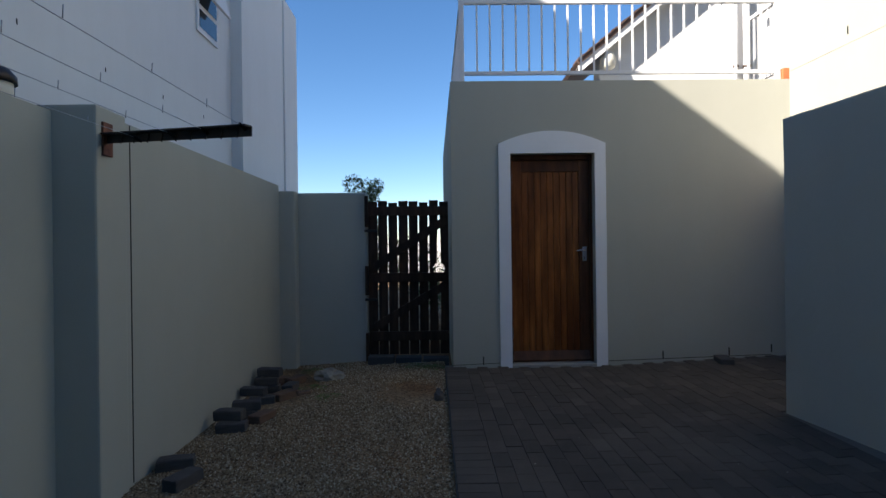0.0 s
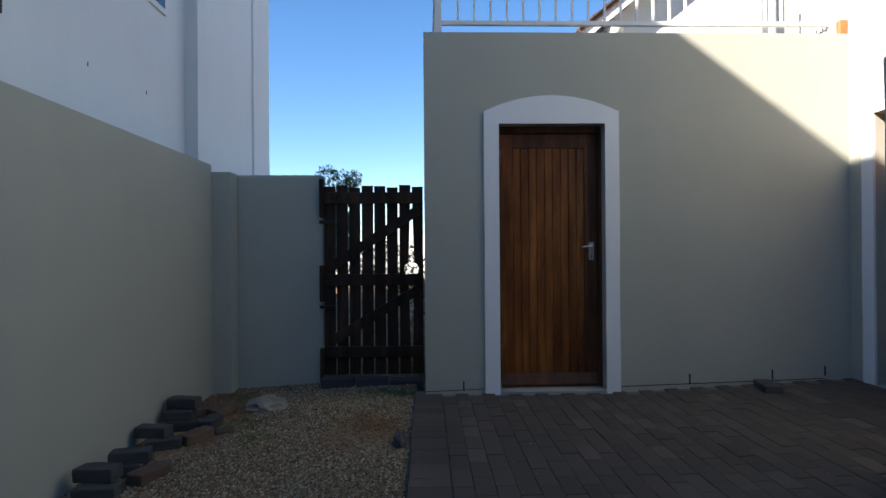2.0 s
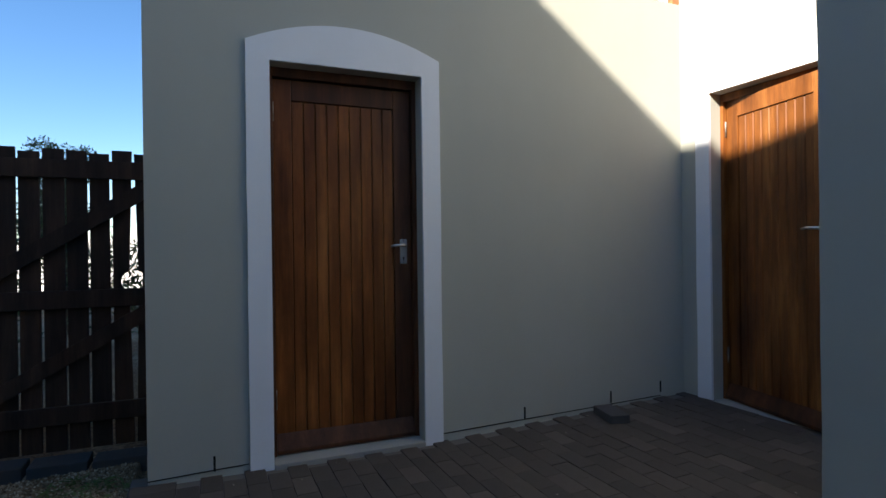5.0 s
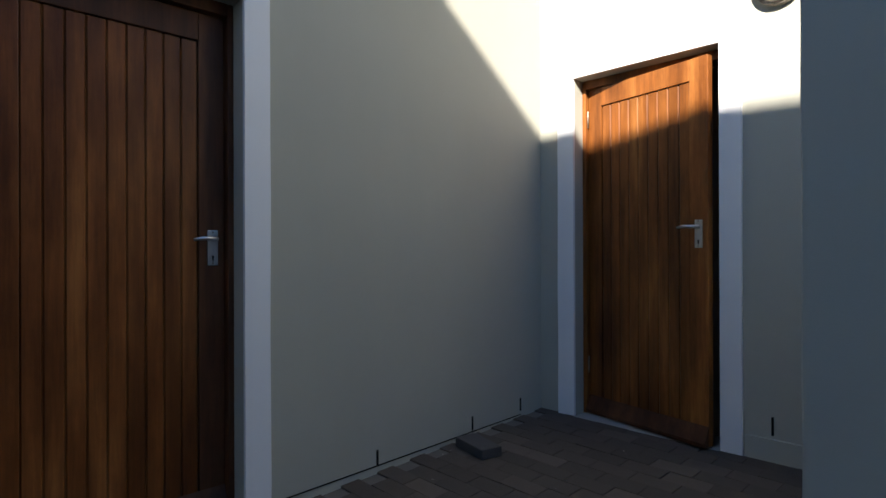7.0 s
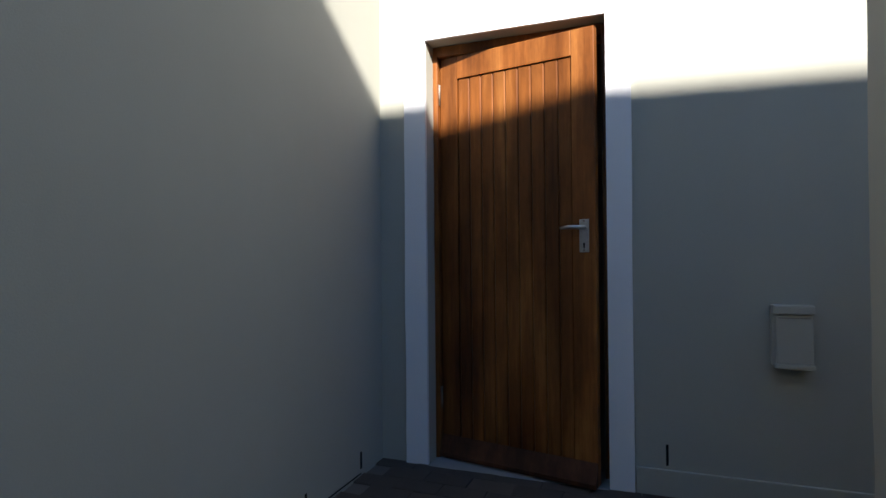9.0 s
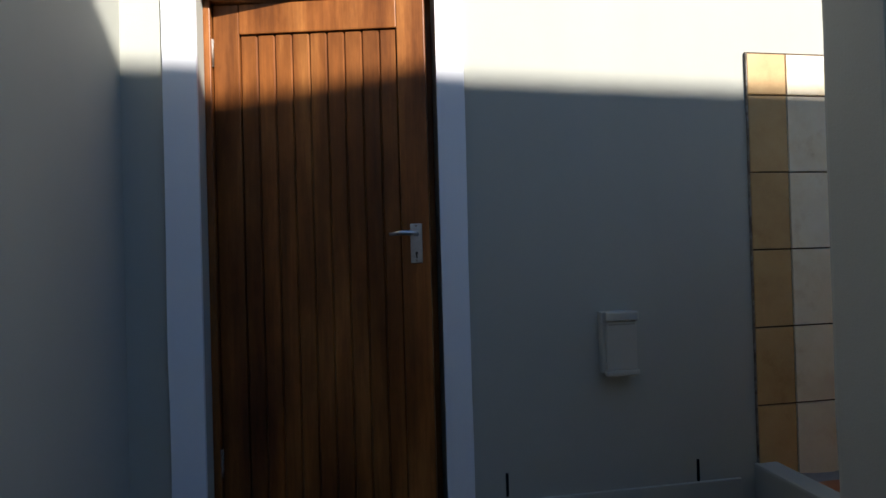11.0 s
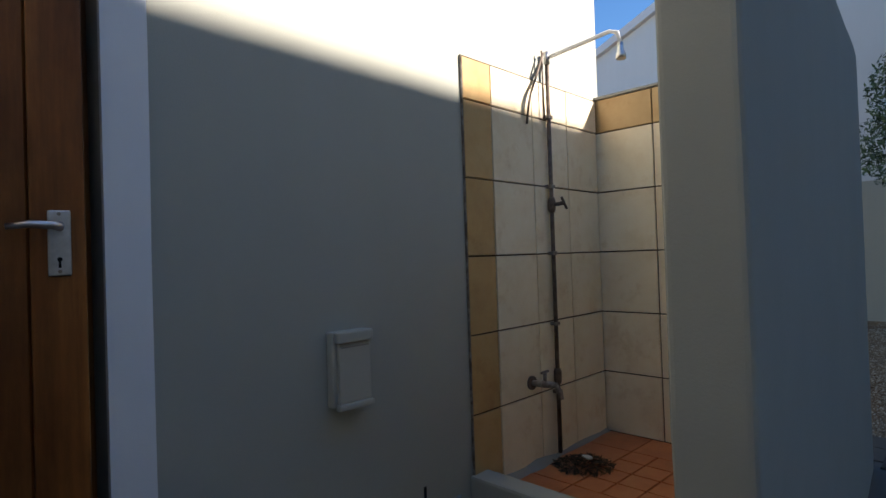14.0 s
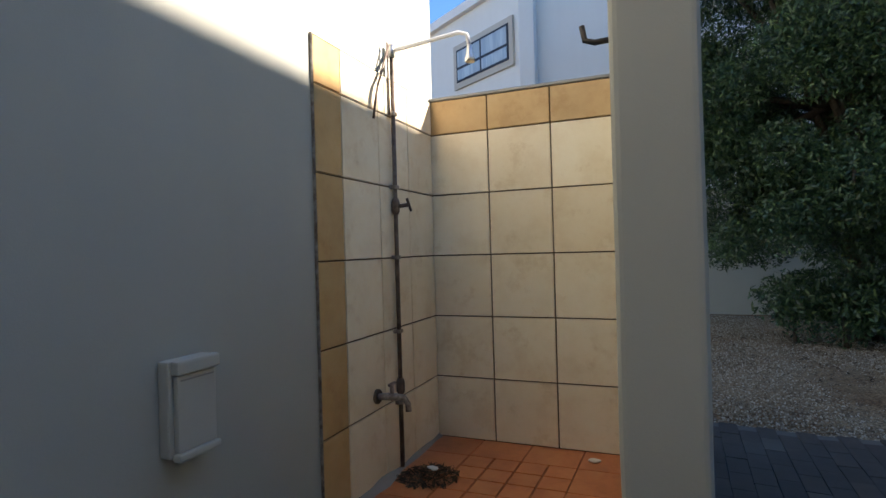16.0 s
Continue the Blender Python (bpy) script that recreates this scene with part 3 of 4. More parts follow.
tagged(part("plinth", boxed(1.17, 2.24, -0.014, -0.0, -0.05, 0.185, 0.004), PLASTER, None, "", HOUSE), "low plaster plinth at the wall foot", "plinth", kind="structure")
tagged(part("joint_line", boxed(0.0, HL, -0.002, 0.001, 2.82, 2.8235), CONCRETE, None, "", HOUSE), "thin horizontal joint in the house plaster", "joint", kind="structure")

for y_, z_ in ((4.6, 3.05), (5.3, 3.1), (6.6, 3.1), (7.9, 3.15), (9.2, 3.2)):
    tagged(part("weep_slot", boxed(-3.502, -3.496, y_ - 0.006, y_ + 0.006, z_, z_ + 0.05), BLACK), "narrow dark weep slot in the plaster", "weep slot", "weep slots")

# ---- meter box on the house wall ----
sb = thing("outdoor_socket_box", "grey-white plastic weatherproof box on the wall", "electrical box", HOUSE)
bx, bz = 1.67, 0.64
part("back_box", boxed(bx - 0.008, bx + 0.128, -0.035, -0.001, bz - 0.005, bz + 0.225, 0.006), PLASTIC, sb)
lid = part("lid", boxed(bx + 0.004, bx + 0.124, -0.052, -0.036, bz + 0.008, bz + 0.19, 0.004), PLASTIC, sb)
part("lid_top", boxed(bx - 0.004, bx + 0.130, -0.062, -0.036, bz + 0.192, bz + 0.226, 0.006), PLASTIC, sb)
part("lid_bottom", boxed(bx - 0.002, bx + 0.130, -0.060, -0.036, bz - 0.012, bz + 0.007, 0.005), PLASTIC, sb)
part("seam", boxed(bx + 0.012, bx + 0.116, -0.0535, -0.0515, bz + 0.176, bz + 0.180), CONCRETE, lid)

# ---- bulkhead lamp ----
bl = thing("bulkhead_lamp", "round cream bulkhead wall lamp", "lamp", HOUSE)
lx, lz = 1.33, 2.29
part("base", tubed([(lx, -0.001, lz), (lx, -0.03, lz)], 0.112, 28), TAP_METAL, bl)
part("glass", tubed([(lx, -0.03, lz), (lx, -0.05, lz), (lx, -0.075, lz), (lx, -0.09, lz)], [0.10, 0.098, 0.075, 0.03], 28), LAMP_GLASS, bl)

# ---- electric fence ----
fe = thing("fence_bracket", "black angle-iron fence arm on a rusty plate", "fence bracket", pose(0, 0, 0))
part("plate", boxed(-1.585, -1.573, 3.22, 3.30, 1.62, 1.785, 0.003), RUST, fe)
arm = boxed(0, 0.895, -0.003, 0.003, -0.024, 0.022, 0.001)
box(arm, 0, 0.895, -0.045, -0.0032, 0.016, 0.022, 0.001)
for k in range(9):      # wrapped wire where the strands are tied on
    tube(arm, [(0.1 + k * 0.09, -0.006, -0.03), (0.108 + k * 0.09, -0.006, 0.03)], 0.004, 5)
part("arm", rough_bm(arm, 0.002, 20), BLACK_METAL, fe, "", pose(-1.573, 3.25, 1.705, 0, 2.6, -23.0))
for i, x in enumerate((-0.78, -0.98, -1.16, -1.36)):
    y = 2.9 + (-0.75 - x) * 0.42
    part("insulator", tubed([(x, y, 1.672), (x - 0.01, y - 0.05, 1.688)], 0.007, 8), BLACK, fe)
    w = thing("fence_wire", "thin galvanised electric fence wire", "wire", None, "fence wires")
    pts = [(x - 0.01, y - 0.05 - s * 8.0, 1.685 - 0.10 * math.sin(math.pi * s) * 0.4) for s in [k / 14 for k in range(15)]]
    part("strand", tubed(pts, 0.0014, 5), WIRE, w)
    for k in (1, 2, 3):
        part("barb", tubed([(x - 0.01, y - 0.4 * k, 1.67), (x - 0.008, y - 0.4 * k, 1.70)], 0.0015, 4), WIRE, w)
fp = thing("far_fence_post", "dark post carrying the fence wires behind the yard", "post")
part("post", boxed(-1.76, -1.64, -5.12, -5.06, -0.3, 1.7), BLACK_METAL, fp)
part("arm", tubed([(-1.7, -5.09, 1.66), (-0.75, -5.09, 1.68)], 0.02, 6), BLACK_METAL, fp)
wl = thing("wall_top_lamp", "black and white lamp on top of the boundary wall", "lamp", pose(-1.91, 2.95, 1.83))
part("glass", tubed([(0, 0, 0), (0, 0, 0.03), (0, 0, 0.07)], [0.07, 0.085, 0.085], 18), LAMP_GLASS, wl)
part("cap", tubed([(0, 0, 0.07), (0, 0, 0.10), (0, 0, 0.135), (0, 0, 0.15)], [0.10, 0.098, 0.07, 0.02], 18), BLACK_METAL, wl)
tagged(part("wall_crack", boxed(-1.6005, -1.597, 3.500, 3.506, -0.10, 1.825), BLACK), "straight dark joint where pier meets wall", "joint", kind="structure")

# ---- loose bricks, stones and clutter on the gravel ----
brick_i = 0


def loose_brick(x, y, z, rz, mat=BRICK_GREY, s=(0.2, 0.1, 0.07), tilt=0.0):
    global brick_i
    brick_i += 1
    x, y = 0.095 + (x - 0.038) * 1.055, 0.543 + (y - 0.433) * 1.055
    bm = boxed(-s[0] / 2, s[0] / 2, -s[1] / 2, s[1] / 2, 0, s[2], 0.01)
    bmesh.ops.subdivide_edges(bm, edges=[e for e in bm.edges if e.calc_length() > 0.04], cuts=3, use_grid_fill=True)
    rough_bm(rough_bm(bm, 0.006, 11, brick_i * 3.1), 0.004, 45, brick_i)
    return tagged(part("loose_brick", bm, mat, None, "", pose(x, y, z + fall(x, y) - G - 0.005, tilt, 0, rz)), "loose chipped paver brick beside the boundary wall", "brick", "loose bricks by the wall")


G = -0.035
for a in ((-1.36, 4.06, G, 4), (-1.40, 4.13, G + 0.07, -6), (-1.22, 4.25, G, 70), (-1.38, 4.33, G, 8), (-1.36, 4.35, G + 0.068, 14), (-1.36, 4.72, G, 10), (-1.44, 4.76, G + 0.068, -8), (-1.22, 4.82, G, 60), (-1.42, 5.08, G, 5), (-1.44, 5.10, G + 0.07, 8), (-1.42, 5.13, G + 0.14, -6), (-1.24, 5.1, G, 85), (-1.42, 5.38, G, 20), (-1.26, 5.36, G, 62)):
    loose_brick(*a, BRICK_BROWN if a[3] in (60, 20, 70, 62) else BRICK_GREY)
loose_brick(-1.45, 3.45, G, 15)
loose_brick(-1.30, 3.20, G, 70)
loose_brick(-1.1, 4.95, G - 0.02, 35, BRICK_BROWN, (0.12, 0.08, 0.05))
tagged(part("loose_paver", rough_bm(boxed(-0.12, 0.12, -0.06, 0.06, 0, 0.05, 0.006), 0.004, 11, 5), BRICK_GREY, None, "", pose(2.74, 5.68, pave_z(2.72) - 0.002, 0, 0, 78)), "loose grey paver lying against the wall foot", "brick")


def boulder(x, y, sx, sy, sz, seed, mat, label):
    bm = bmesh.new()
    bmesh.ops.create_icosphere(bm, subdivisions=3, radius=1.0)
    for v in bm.verts:
        v.co = v.co * (1 + 0.4 * noise.noise(v.co * 1.8 + Vector((seed, 0, 0))) + 0.22 * noise.noise(v.co * 5 + Vector((seed, 3, 0))))
        v.co = Vector((v.co.x * sx, v.co.y * sy, max(v.co.z, -0.4) * sz))
    return tagged(part("rock", bm, mat, None, "", pose(x, y, fall(x, y) + 0.01)), label, "rock")


boulder(-0.98, 5.84, 0.15, 0.10, 0.085, 1.0, STONE, "flat pale rough stone on the gravel")
boulder(0.06, 4.88, 0.035, 0.09, 0.06, 4.0, BRICK_GREY, "small dark stone at the paving edge")
hose = thing("cable", "black cable lying on the gravel", "cable")
part("cord", tubed([(-1.42 + 0.09 * k, 2.72 - 0.03 * k + 0.02 * math.sin(k), fall(-1.0, 3) + 0.02) for k in range(12)], 0.008, 6), BLACK, hose)


# small bits of dry leaf and grit on the paving
rs = random.Random(8)
bm = bmesh.new()
for i in range(60):
    x, y, q = rs.uniform(0.3, 3.3), rs.uniform(2.6, 5.8), rs.uniform(0.003, 0.009)
    if x > 2.2 and y < 4.3:
        continue
    z, a = pave_z(x) + 0.004, rs.uniform(0, 3.1)
    u, w = Vector((math.cos(a), math.sin(a), 0.2)) * q, Vector((-math.sin(a), math.cos(a), 0.1)) * q * 0.5
    c = Vector((x, y, z))
    bm.faces.new([bm.verts.new(p) for p in (c - u, c + w, c + u, c - w)])
tagged(part("leaf_bits", bm, STONE), "scattered pale grit and leaf bits on paving", "litter", kind="stuff")

# ---- outdoor shower ----
T = 0.31
FLOOR_Z = 0.15
US = 2.32          # where the tiling begins along the house wall
# floor
tagged(part("floor_shower", boxed(2.56, 3.60, 2.44, 3.46, -0.2, FLOOR_Z - 0.008), FLOOR_GROUT), "terracotta tiled shower floor", "floor", kind="structure")
shower_floor = bpy.data.objects["floor_shower"]
tagged(part("shower_kerb", rough_bm(boxed(2.55, 3.585, 3.455, 3.555, -0.2, 0.235, 0.012), 0.002, 5), PLASTER), "low plastered kerb in front of the shower", "kerb", kind="structure")
# thin dark line down the full height of the tile edge
trim_strip = tagged(part("trim_strip", boxed(US - 0.002, US, -0.0125, -0.001, FLOOR_Z, 1.872), TAP_METAL, None, "", HOUSE), "thin dark strip along the tile edge", "trim", kind="structure")

# pipework
sp = thing("shower_pipe", "tarnished copper shower riser with white arm and valve", "shower", HOUSE)
px, py = 2.895, -0.03
part("riser", tubed([(px, py, FLOOR_Z + 0.02), (px, py, 1.98)], 0.0095, 10), PIPE_METAL, sp)
part("riser", tubed([(px - 0.034, py, 1.70), (px - 0.040, py, 2.01)], 0.0042, 8), PIPE_METAL, sp)
part("bent_pipe", tubed([(px - 0.03, py, 2.0), (px - 0.08, py, 1.90), (px - 0.135, py, 1.80), (px - 0.155, py, 1.745), (px - 0.158, py + 0.012, 1.66)], 0.0052, 8), PIPE_METAL, sp)
part("arm", tubed([(px, py, 1.985), (px + 0.004, py - 0.15, 2.0), (px + 0.01, py - 0.31, 2.018), (px + 0.012, py - 0.345, 2.005), (px + 0.014, py - 0.355, 1.955)], 0.0088, 10), RAIL_PAINT, sp, "white painted shower arm")
part("shower_rose", tubed([(px + 0.014, py - 0.355, 1.96), (px + 0.014, py - 0.355, 1.93), (px + 0.014, py - 0.356, 1.905), (px + 0.014, py - 0.356, 1.89)], [0.011, 0.013, 0.021, 0.021], 16), CHROME, sp, "limescaled shower rose")
part("joint", tubed([(px, py, 1.955), (px, py, 2.012)], 0.014, 10), CHROME, sp)
for z in (0.45, 0.76, 1.083, 1.39, 1.71):
    part("pipe_clip", boxed(px - 0.017, px + 0.017, py - 0.012, -0.009, z - 0.008, z + 0.008, 0.002), TAP_METAL, sp)
for z, hz in ((1.305, 0), (0.52, 1)):
    v = part("valve", tubed([(px, py, z - 0.035), (px, py, z - 0.02), (px, py, z + 0.02), (px, py, z + 0.035)], [0.013, 0.018, 0.018, 0.013], 10), PIPE_METAL, sp)
    if not hz:
        part("spindle", tubed([(px, py, z), (px + 0.01, py - 0.06, z + 0.005)], 0.009, 8), PIPE_METAL, v)
        part("tap_handle", tubed([(px - 0.01, py - 0.06, z + 0.03), (px + 0.03, py - 0.06, z - 0.02)], 0.006, 8), PIPE_METAL, v)
tp = thing("garden_tap", "limescaled brass garden tap on the tiles", "tap", HOUSE)
tx, tz = 2.71, 0.52
part("flange", tubed([(tx, -0.012, tz), (tx, -0.022, tz)], 0.03, 16), PIPE_METAL, tp)
part("body", tubed([(tx, -0.02, tz), (tx + 0.012, -0.07, tz), (tx + 0.03, -0.12, tz - 0.004), (tx + 0.035, -0.135, tz - 0.03), (tx + 0.035, -0.137, tz - 0.06)], [0.013, 0.016, 0.013, 0.012, 0.013], 10), TAP_METAL, tp)
part("stem", tubed([(tx + 0.014, -0.075, tz), (tx + 0.014, -0.075, tz + 0.05)], 0.008, 8), TAP_METAL, tp)
part("tap_handle", tubed([(tx - 0.012, -0.075, tz + 0.052), (tx + 0.04, -0.075, tz + 0.052)], 0.006, 8), TAP_METAL, tp)
hk = thing("towel_hook", "black iron hook on the screen wall", "hook")
part("bar", tubed([(2.54, 3.66, 1.635), (2.60, 3.66, 1.633), (2.625, 3.66, 1.642), (2.632, 3.66, 1.68)], 0.008, 8), BLACK_METAL, hk)

# leaf litter round the drain and paper scraps
rng = np.random.default_rng(5)


def flakes(name, centre, radius, n, size, mat, flat=0.35, power=0.5):
    """Many small quads, scattered round a centre."""
    verts, faces = [], []
    for i in range(n):
        a, r = rng.uniform(0, math.tau), radius * rng.uniform(0, 1) ** power
        c = np.array(centre) + (r * math.cos(a), r * math.sin(a), rng.uniform(0, flat * radius * (1 - r / radius)))
        d = rng.uniform(0, math.tau)
        u = np.array((math.cos(d), math.sin(d), rng.uniform(-0.4, 0.4))) * size * rng.uniform(0.5, 1.4)
        w = np.array((-math.sin(d), math.cos(d), rng.uniform(-0.5, 0.5))) * size * rng.uniform(0.1, 0.3)
        k = len(verts)
        verts += [c - u, c + w, c + u, c - w]
        faces.append((k, k + 1, k + 2, k + 3))
    me = bpy.data.meshes.new(name)
    me.from_pydata([tuple(v) for v in verts], [], faces)
    me.materials.append(mat)
    return new(name, me)


tagged(flakes("leaf_litter", (3.42, 2.99, FLOOR_Z + 0.004), 0.125, 420, 0.024, LITTER), "heap of dry dark leaves over the drain", "leaf litter", kind="stuff")


def scrap(x, y, z, s, seed):
    bm = bmesh.new()
    bmesh.ops.create_icosphere(bm, subdivisions=2, radius=s)
    for v in bm.verts:
        v.co = Vector((v.co.x, v.co.y * 0.7, v.co.z * 0.35)) * (1 + 0.5 * noise.noise(v.co * 40 + Vector((seed, 0, 0))))
    return tagged(part("paper_scrap", bm, PAPER, None, "", pose(x, y, z)), "crumpled white paper scrap on the shower floor", "paper", "paper scraps")


scrap(3.40, 2.99, FLOOR_Z + 0.042, 0.026, 1)
scrap(2.79, 2.60, FLOOR_Z + 0.008, 0.026, 4)
# smear of mortar along the foot of the tiled house wall
bm = bmesh.new()
ring = []
for k in range(13):
    y_ = 3.45 - k * 0.08
    w_ = 0.022 + 0.02 * noise.noise(Vector((y_ * 6, 1.0, 0))) + (0.012 if k < 5 else 0.0)
    xw = 3.51 + 0.0262 * (5.86 - y_) - 0.011
    ring.append([bm.verts.new(p) for p in ((xw - w_, y_, FLOOR_Z + 0.001), (xw - w_ * 0.4, y_, FLOOR_Z + w_ * 0.35), (xw, y_, FLOOR_Z + w_ * 0.8))])
for p, q in zip(ring, ring[1:]):
    for k in (0, 1):
        bm.faces.new((p[k], q[k], q[k + 1], p[k + 1])).smooth = True
tagged(part("mortar_fillet", rough_bm(bm, 0.003, 30), CONCRETE), "rough grey mortar smeared along the tile foot", "mortar", kind="structure")


# ---- trees ----
def leaf_cloud(name, blobs, n, size, seed, mat=LEAF):
    """Leaves scattered in lumpy shells round the branch ends."""
    r = np.random.default_rng(seed)
    w = np.array([b[3] ** 2 for b in blobs])
    pick = r.choice(len(blobs), n, p=w / w.sum())
    cs = np.array([b[:3] for b in blobs])[pick]
    rad = np.array([b[3] for b in blobs])[pick]
    d = r.normal(size=(n, 3))
    d /= np.linalg.norm(d, axis=1)[:, None]
    c = cs + d * (rad * r.uniform(0.35, 1.08, n) ** 0.6)[:, None]
    u = r.normal(size=(n, 3))
    u[:, 2] -= 0.5
    u /= np.linalg.norm(u, axis=1)[:, None]
    v = np.cross(u, r.normal(size=(n, 3)))
    v /= np.linalg.norm(v, axis=1)[:, None]
    s = size * r.uniform(0.6, 1.3, n)[:, None]
    q = np.stack([c - u * s, c + v * s * 0.3, c + u * s, c - v * s * 0.3], 1).reshape(-1, 3)
    me = bpy.data.meshes.new(name)
    me.from_pydata(q.tolist(), [], np.arange(4 * n).reshape(-1, 4).tolist())
    me.materials.append(mat)
    return new(name, me)


def tree(label, x, y, h, trunk_r, blobs, n, size, seed, base=0.0):
    t = thing("tree", label, "tree")
    r = random.Random(seed)
    bm = tubed([(x, y, -0.1), (x + 0.05, y, h * 0.25), (x - 0.03, y + 0.05, h * 0.5), (x + 0.05, y, h * 0.75)], [trunk_r * 1.3, trunk_r, trunk_r * 0.8, trunk_r * 0.4], 9)
    tr = part("trunk", bm, BARK, t)
    for b in blobs[::4]:
        z = h * r.uniform(0.2, 0.6)
        mid = ((x + b[0]) / 2 + r.uniform(-0.1, 0.1), (y + b[1]) / 2, (z + b[2]) / 2 + 0.15)
        part("limb", tubed([(x, y, z), mid, b[:3]], [trunk_r * 0.5, trunk_r * 0.3, trunk_r * 0.1], 6), BARK, tr)
    c = leaf_cloud("crown", blobs, n, size, seed)
    c.parent = t
    return t


rr = random.Random(3)
blobs = []
for i in range(190):
    a = rr.uniform(0, math.tau)
    q = rr.uniform(0.15, 1.0) ** 0.6
    zz = rr.uniform(1.1, 5.8)
    k = 1.75 if zz < 4.2 else 1.3
    if zz < 1.75:
        k = 1.35
    blobs.append((1.05 + k * q * math.cos(a), -2.2 + 1.0 * q * math.sin(a), zz, rr.uniform(0.22, 0.46)))
tree("large dense dark-green tree at the edge of the gravel", 0.55, -2.5, 4.6, 0.13, blobs, 330000, 0.031, 11)
for i in range(9):
    bx_, by_ = 1.28 - i * 0.42, -2.1 + 0.25 * math.sin(i * 2.1)
    sh = thing("shrub", "low dark-green leafy shrub below the tree", "shrub", None, "shrubs below the tree")
    part("stem", tubed([(bx_, by_, -0.1), (bx_ + 0.03, by_, 0.5)], [0.025, 0.012], 6), BARK, sh)
    c = leaf_cloud("leaves", [(bx_ + rr.uniform(-0.2, 0.2), by_ + rr.uniform(-0.2, 0.2), 0.22 + rr.uniform(0, 0.7 if i else 0.3), 0.28) for _ in range(8)], 3000, 0.036, 30 + i)
    c.parent = sh
rt = random.Random(5)
blobs = [(-1.5 + rt.uniform(-0.3, 0.28), 12.6 + rt.uniform(-0.25, 0.25), rt.uniform(1.1, 2.55), rt.uniform(0.14, 0.24)) for _ in range(34)]
tree("small distant dark tree beyond the gate", -1.45, 12.6, 2.4, 0.06, blobs, 11000, 0.035, 21)

for i in range(5):
    bx_, by_ = -1.1 + i * 0.33, 9.2 + 0.3 * math.sin(i * 1.7)
    sh = thing("shrub", "sparse green shrub behind the gate", "shrub", None, "shrubs behind the gate")
    part("stem", tubed([(bx_, by_, -0.1), (bx_ + 0.03, by_, 0.9)], [0.02, 0.01], 6), BARK, sh)
    c = leaf_cloud("leaves", [(bx_ + rr.uniform(-0.15, 0.15), by_ + rr.uniform(-0.2, 0.2), 0.3 + rr.uniform(0, 1.15) * (1 - i * 0.12), 0.2) for _ in range(8)], 750, 0.035, 60 + i)
    c.parent = sh

tagged(flakes("fallen_leaves", (0.9, -1.5, -0.03), 1.5, 700, 0.03, LITTER, 0.03), "fallen dry leaves on gravel below the shrubs", "leaf litter", kind="stuff")

# grass tufts on the gravel
for cx, cy in ((-1.05, 5.45), (-0.85, 5.1), (-0.15, 6.1), (-1.2, 6.2), (0.02, 6.0)):
    g = flakes("grass_tuft", (cx, cy, fall(cx, cy) + 0.01), 0.13, 90, 0.025, GRASS, 0.3)
    tagged(g, "thin tuft of dry green grass", "grass", kind="stuff")

# ---- tiles, last of all ----
tile_mesh = {}


def tile_data(w, h, mat, d=0.009):
    key = (round(w, 3), round(h, 3), mat.name)
    if key not in tile_mesh:
        bm = bmesh.new()
        e = 0.0025
        back = [bm.verts.new((x, d, z)) for x, z in ((0, 0), (w, 0), (w, h), (0, h))]
        front = [bm.verts.new((x, 0, z)) for x, z in ((e, e), (w - e, e), (w - e, h - e), (e, h - e))]
        bm.faces.new(front)
        for i in range(4):
            j = (i + 1) % 4
            bm.faces.new((front[j], front[i], back[i], back[j]))
        bmesh.ops.recalc_face_normals(bm, faces=bm.faces)
        me = bpy.data.meshes.new("tile")
        bm.to_mesh(me)
        bm.free()
        me.materials.append(mat)
        tile_mesh[key] = me
    return tile_mesh[key]


def lay_tile(m, x, z, w, h, mat, parent):
    ob = new("tile", tile_data(w, h, mat))
    ob.parent = parent
    ob.matrix_parent_inverse = parent.matrix_basis.inverted()
    ob.matrix_basis = m @ pose(x, -0.011 + rng.uniform(-0.0008, 0.0008), z, 0, 0, rng.uniform(-0.15, 0.15))
    return ob


BACK = pose(3.60, 2.475, 0, 0, 0, 180)
wall_h, wall_s = bpy.data.objects["wall_house"], bpy.data.objects["wall_shower_back"]
tagged(part("tile_bed", boxed(US, HL, -0.0045, -0.0005, FLOOR_Z - 0.02, 1.874), GROUT, None, "", HOUSE), "dark grout behind the shower tiles", "grout", kind="structure")
tagged(part("tile_bed", boxed(0.006, 0.995, -0.0045, -0.0005, FLOOR_Z - 0.02, 1.876), GROUT, None, "", BACK), "dark grout behind the shower tiles", "grout", kind="structure")
gap = 0.004
zrows = [(0.153 + T * k, T - gap) for k in range(5)] + [(0.153 + T * 5 + 0.0, 0.165)]
for r, (z, h) in enumerate(zrows):
    lay_tile(HOUSE, US + 0.002, z, 0.172, h, TILE_OCHRE, wall_h)
    for c in range(3):
        lay_tile(HOUSE, US + 0.178 + c * 0.291, z, 0.291 - 0.0022, h, TILE_BEIGE, wall_h)
    for c in range(4):
        w = 0.314 - gap if c < 3 else 0.045
        lay_tile(BACK, 0.004 + c * 0.314, z, w, h if r < 5 else 0.17, TILE_OCHRE if r == 5 else TILE_BEIGE, wall_s)
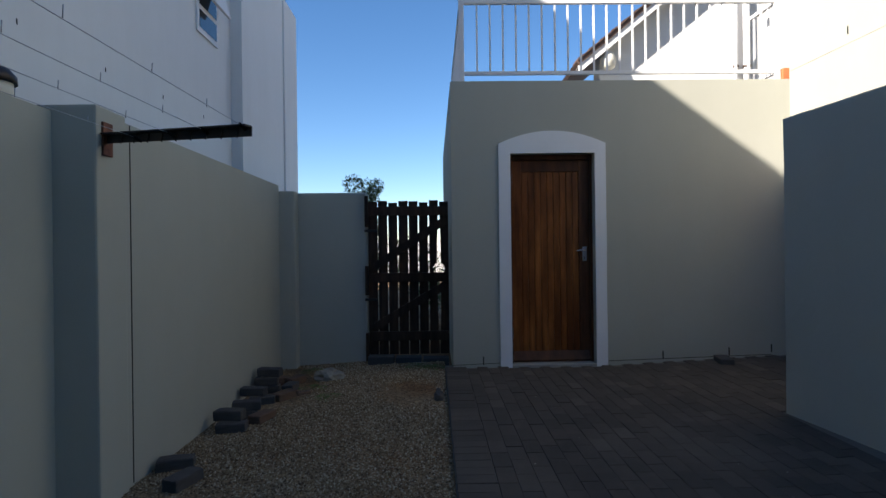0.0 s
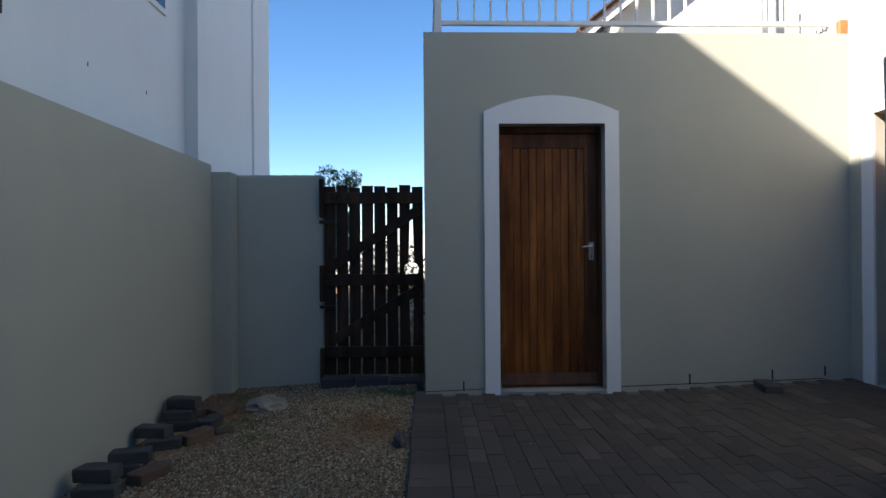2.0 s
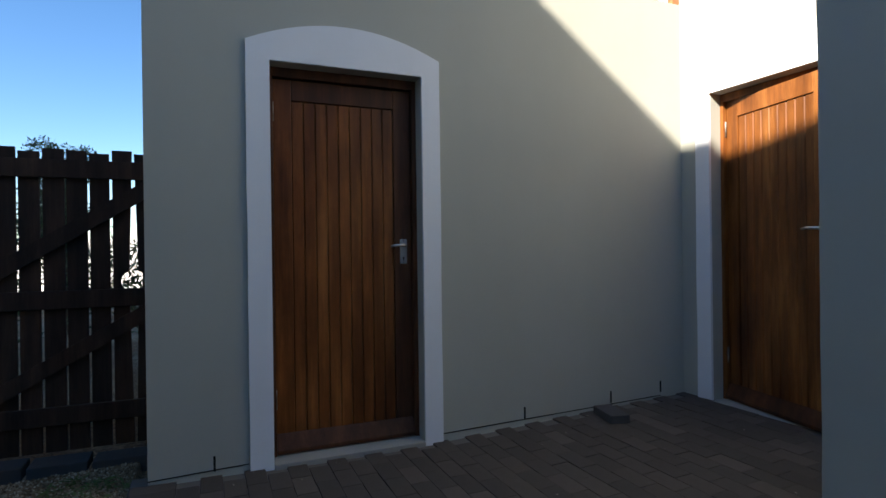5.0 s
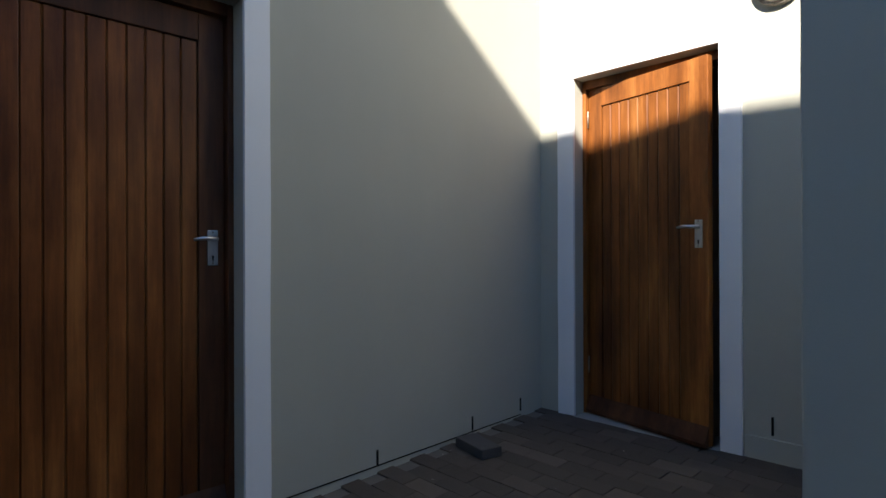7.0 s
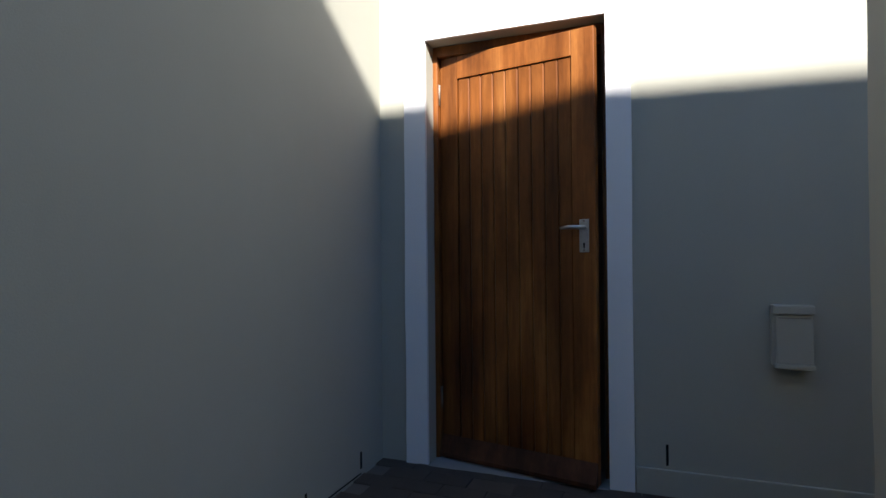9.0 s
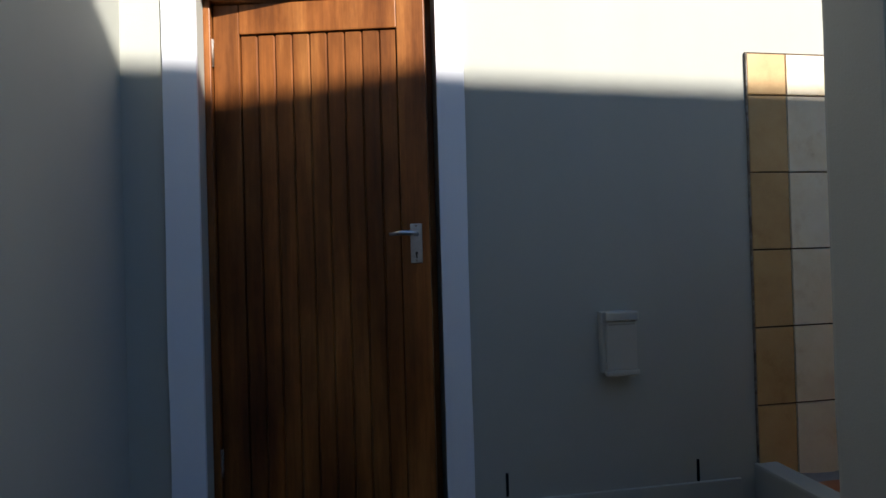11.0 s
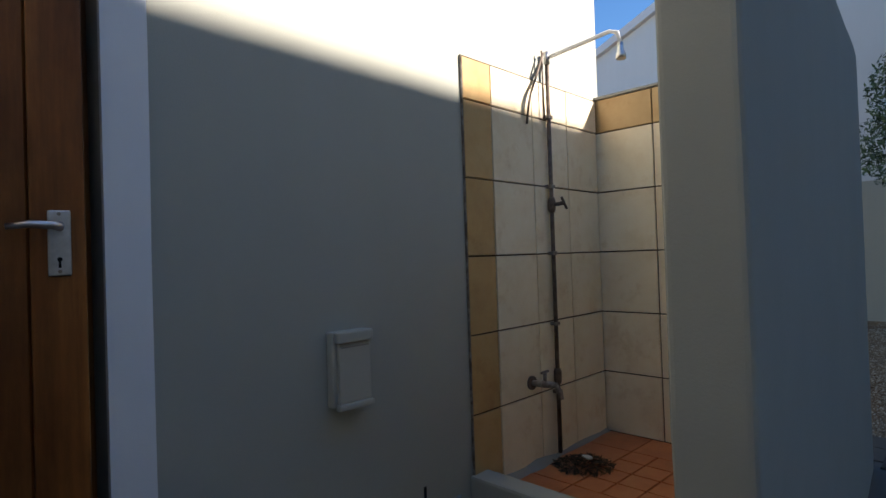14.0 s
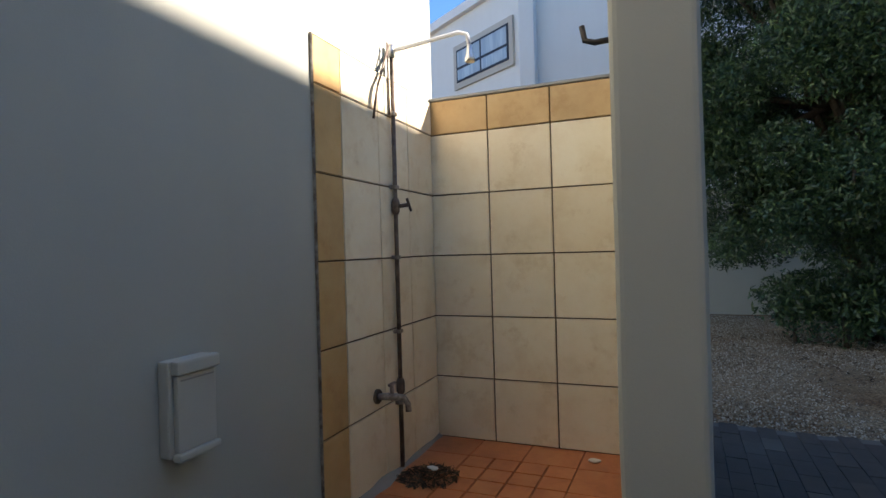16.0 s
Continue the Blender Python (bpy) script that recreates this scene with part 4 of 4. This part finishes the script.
# floor tiles: large ones, with a patch of small ones round the drain
for i in range(4):
    for j in range(4):
        x, y = 2.60 + i * 0.249, 2.45 + j * 0.25
        if i in (1, 2) and j in (1, 2):
            for a in range(2):
                for b in range(2):
                    ob = new("tile", tile_data(0.1195, 0.12, TERRACOTTA))
                    ob.parent = shower_floor
                    ob.matrix_basis = Matrix(((1, 0, 0, x + a * 0.1245), (0, 0, 1, y + b * 0.125), (0, -1, 0, FLOOR_Z), (0, 0, 0, 1)))
        else:
            ob = new("tile", tile_data(0.2478, 0.2488, TERRACOTTA))
            ob.parent = shower_floor
            ob.matrix_basis = Matrix(((1, 0, 0, x), (0, 0, 1, y), (0, -1, 0, FLOOR_Z), (0, 0, 0, 1)))

# ---- pavers ----
PL, PW, PG = 0.2, 0.1, 0.0022
bm = box(bmesh.new(), 0, PL - PG, 0, PW - PG, -0.05, 0, 0.0)
top_edges = [e for e in bm.edges if all(v.co.z > -0.001 for v in e.verts)]
bmesh.ops.bevel(bm, geom=top_edges, offset=0.002, segments=1, affect="EDGES")
paver_me = bpy.data.meshes.new("brick")
bm.to_mesh(paver_me)
bm.free()
paver_me.materials.append(PAVER)
paver_v = np.array([v.co[:] for v in paver_me.vertices])
paver_f = [tuple(p.vertices) for p in paver_me.polygons]
far_v, far_f, near_n = [], [], 0
places = []
for i in range(0, 34):
    for j in range(0, 25):
        # a header row along the edge, then stretchers in running bond
        if i == 0:
            for k in (0, 1):
                places.append((0.135, 1.37 + (2 * j + k) * PW, 0))
        elif i >= 2:
            places.append((0.135 + (i + 1) * PW, 1.37 + j * PL - (PW if i % 2 else 0), 90))
for x, y, a in places:
    cx, cy = (x + PL / 2, y + PW / 2) if a == 0 else (x - PW / 2, y + PL / 2)
    hx, hy = (PL / 2, PW / 2) if a == 0 else (PW / 2, PL / 2)
    if cx - hx < 0.125 or cx + hx > 3.56 or cy - hy < 1.34 or cy + hy > 5.87 or (cx > 2.33 and 1.85 < cy < 4.2 and not (cx - hx > 2.55 and cy - hy > 3.57)):
        continue
    m = pose(x, y, pave_z(cx) + rng.uniform(-0.002, 0.001), rng.uniform(-0.35, 0.35) - (2.58 if cx > 1.7 and a == 90 else 0), rng.uniform(-0.4, 0.4), a + rng.uniform(-0.8, 0.8))
    if cy > 4.25 and near_n < 300:
        near_n += 1
        ob = new("brick", paver_me)
        ob.parent = pavement
        ob.matrix_basis = m
    else:
        base = sum(len(q) for q in far_v)
        far_v.append(paver_v @ np.array(m.to_3x3()).T + np.array(m.translation))
        far_f += [tuple(base + q for q in f) for f in paver_f]
me = bpy.data.meshes.new("bricks")
me.from_pydata(np.concatenate(far_v).tolist(), [], far_f)
me.materials.append(PAVER_STUFF)
ob = new("bricks", me)
ob.parent = pavement
tagged(ob, kind="stuff")


# ---- gravel stones ----
def gravel(name, n, x0, x1, y0, y1, size, seed, bare, mat=GRAVEL):
    r = np.random.default_rng(seed)
    c = np.stack([r.uniform(x0, x1, n), r.uniform(y0, y1, n)], 1)
    keep = np.array([noise.noise(Vector((x * 1.1 + 4, y * 1.1, 2.0))) < bare + r.uniform(0, 0.35) for x, y in c])
    keep &= (np.hypot((c[:, 0] + 0.17) / 0.3, (c[:, 1] - 5.15) / 0.5) > r.uniform(0.6, 1.15, n))
    c = c[keep]
    n = len(c)
    z = np.array([fall(x, y) + 0.012 * noise.noise(Vector((x * 1.3, y * 1.3, 0))) for x, y in c])
    s = size * r.uniform(0.5, 1.5, n)
    oct_v = np.array([(1, 0, 0), (0, 1, 0), (-1, 0, 0), (0, -1, 0), (0, 0, 0.8), (0, 0, -0.5)], float)
    oct_f = np.array([(0, 1, 4), (1, 2, 4), (2, 3, 4), (3, 0, 4), (1, 0, 5), (2, 1, 5), (3, 2, 5), (0, 3, 5)])
    a = r.uniform(0, math.tau, n)
    v = oct_v[None] * (s[:, None, None] * r.uniform(0.6, 1.2, (n, 6, 1)))
    v[:, :, 1] *= r.uniform(0.6, 1, n)[:, None]
    x = v[:, :, 0] * np.cos(a)[:, None] - v[:, :, 1] * np.sin(a)[:, None] + c[:, 0, None]
    y = v[:, :, 0] * np.sin(a)[:, None] + v[:, :, 1] * np.cos(a)[:, None] + c[:, 1, None]
    zz = v[:, :, 2] + z[:, None] + s[:, None] * 0.15
    vs = np.stack([x, y, zz], 2).reshape(-1, 3)
    fs = (oct_f[None] + 6 * np.arange(n)[:, None, None]).reshape(-1, 3)
    me = bpy.data.meshes.new(name)
    me.from_pydata(vs.tolist(), [], fs.tolist())
    me.materials.append(mat)
    return tagged(new(name, me), "loose pale crushed gravel over sandy earth", "gravel", kind="stuff")


gravel("gravel", 72000, -1.6, 0.125, 2.6, 6.6, 0.0072, 1, 0.12)
gravel("gravel", 150000, -1.8, 3.4, -4.6, 1.36, 0.0085, 2, 0.5, PALE_GRAVEL)
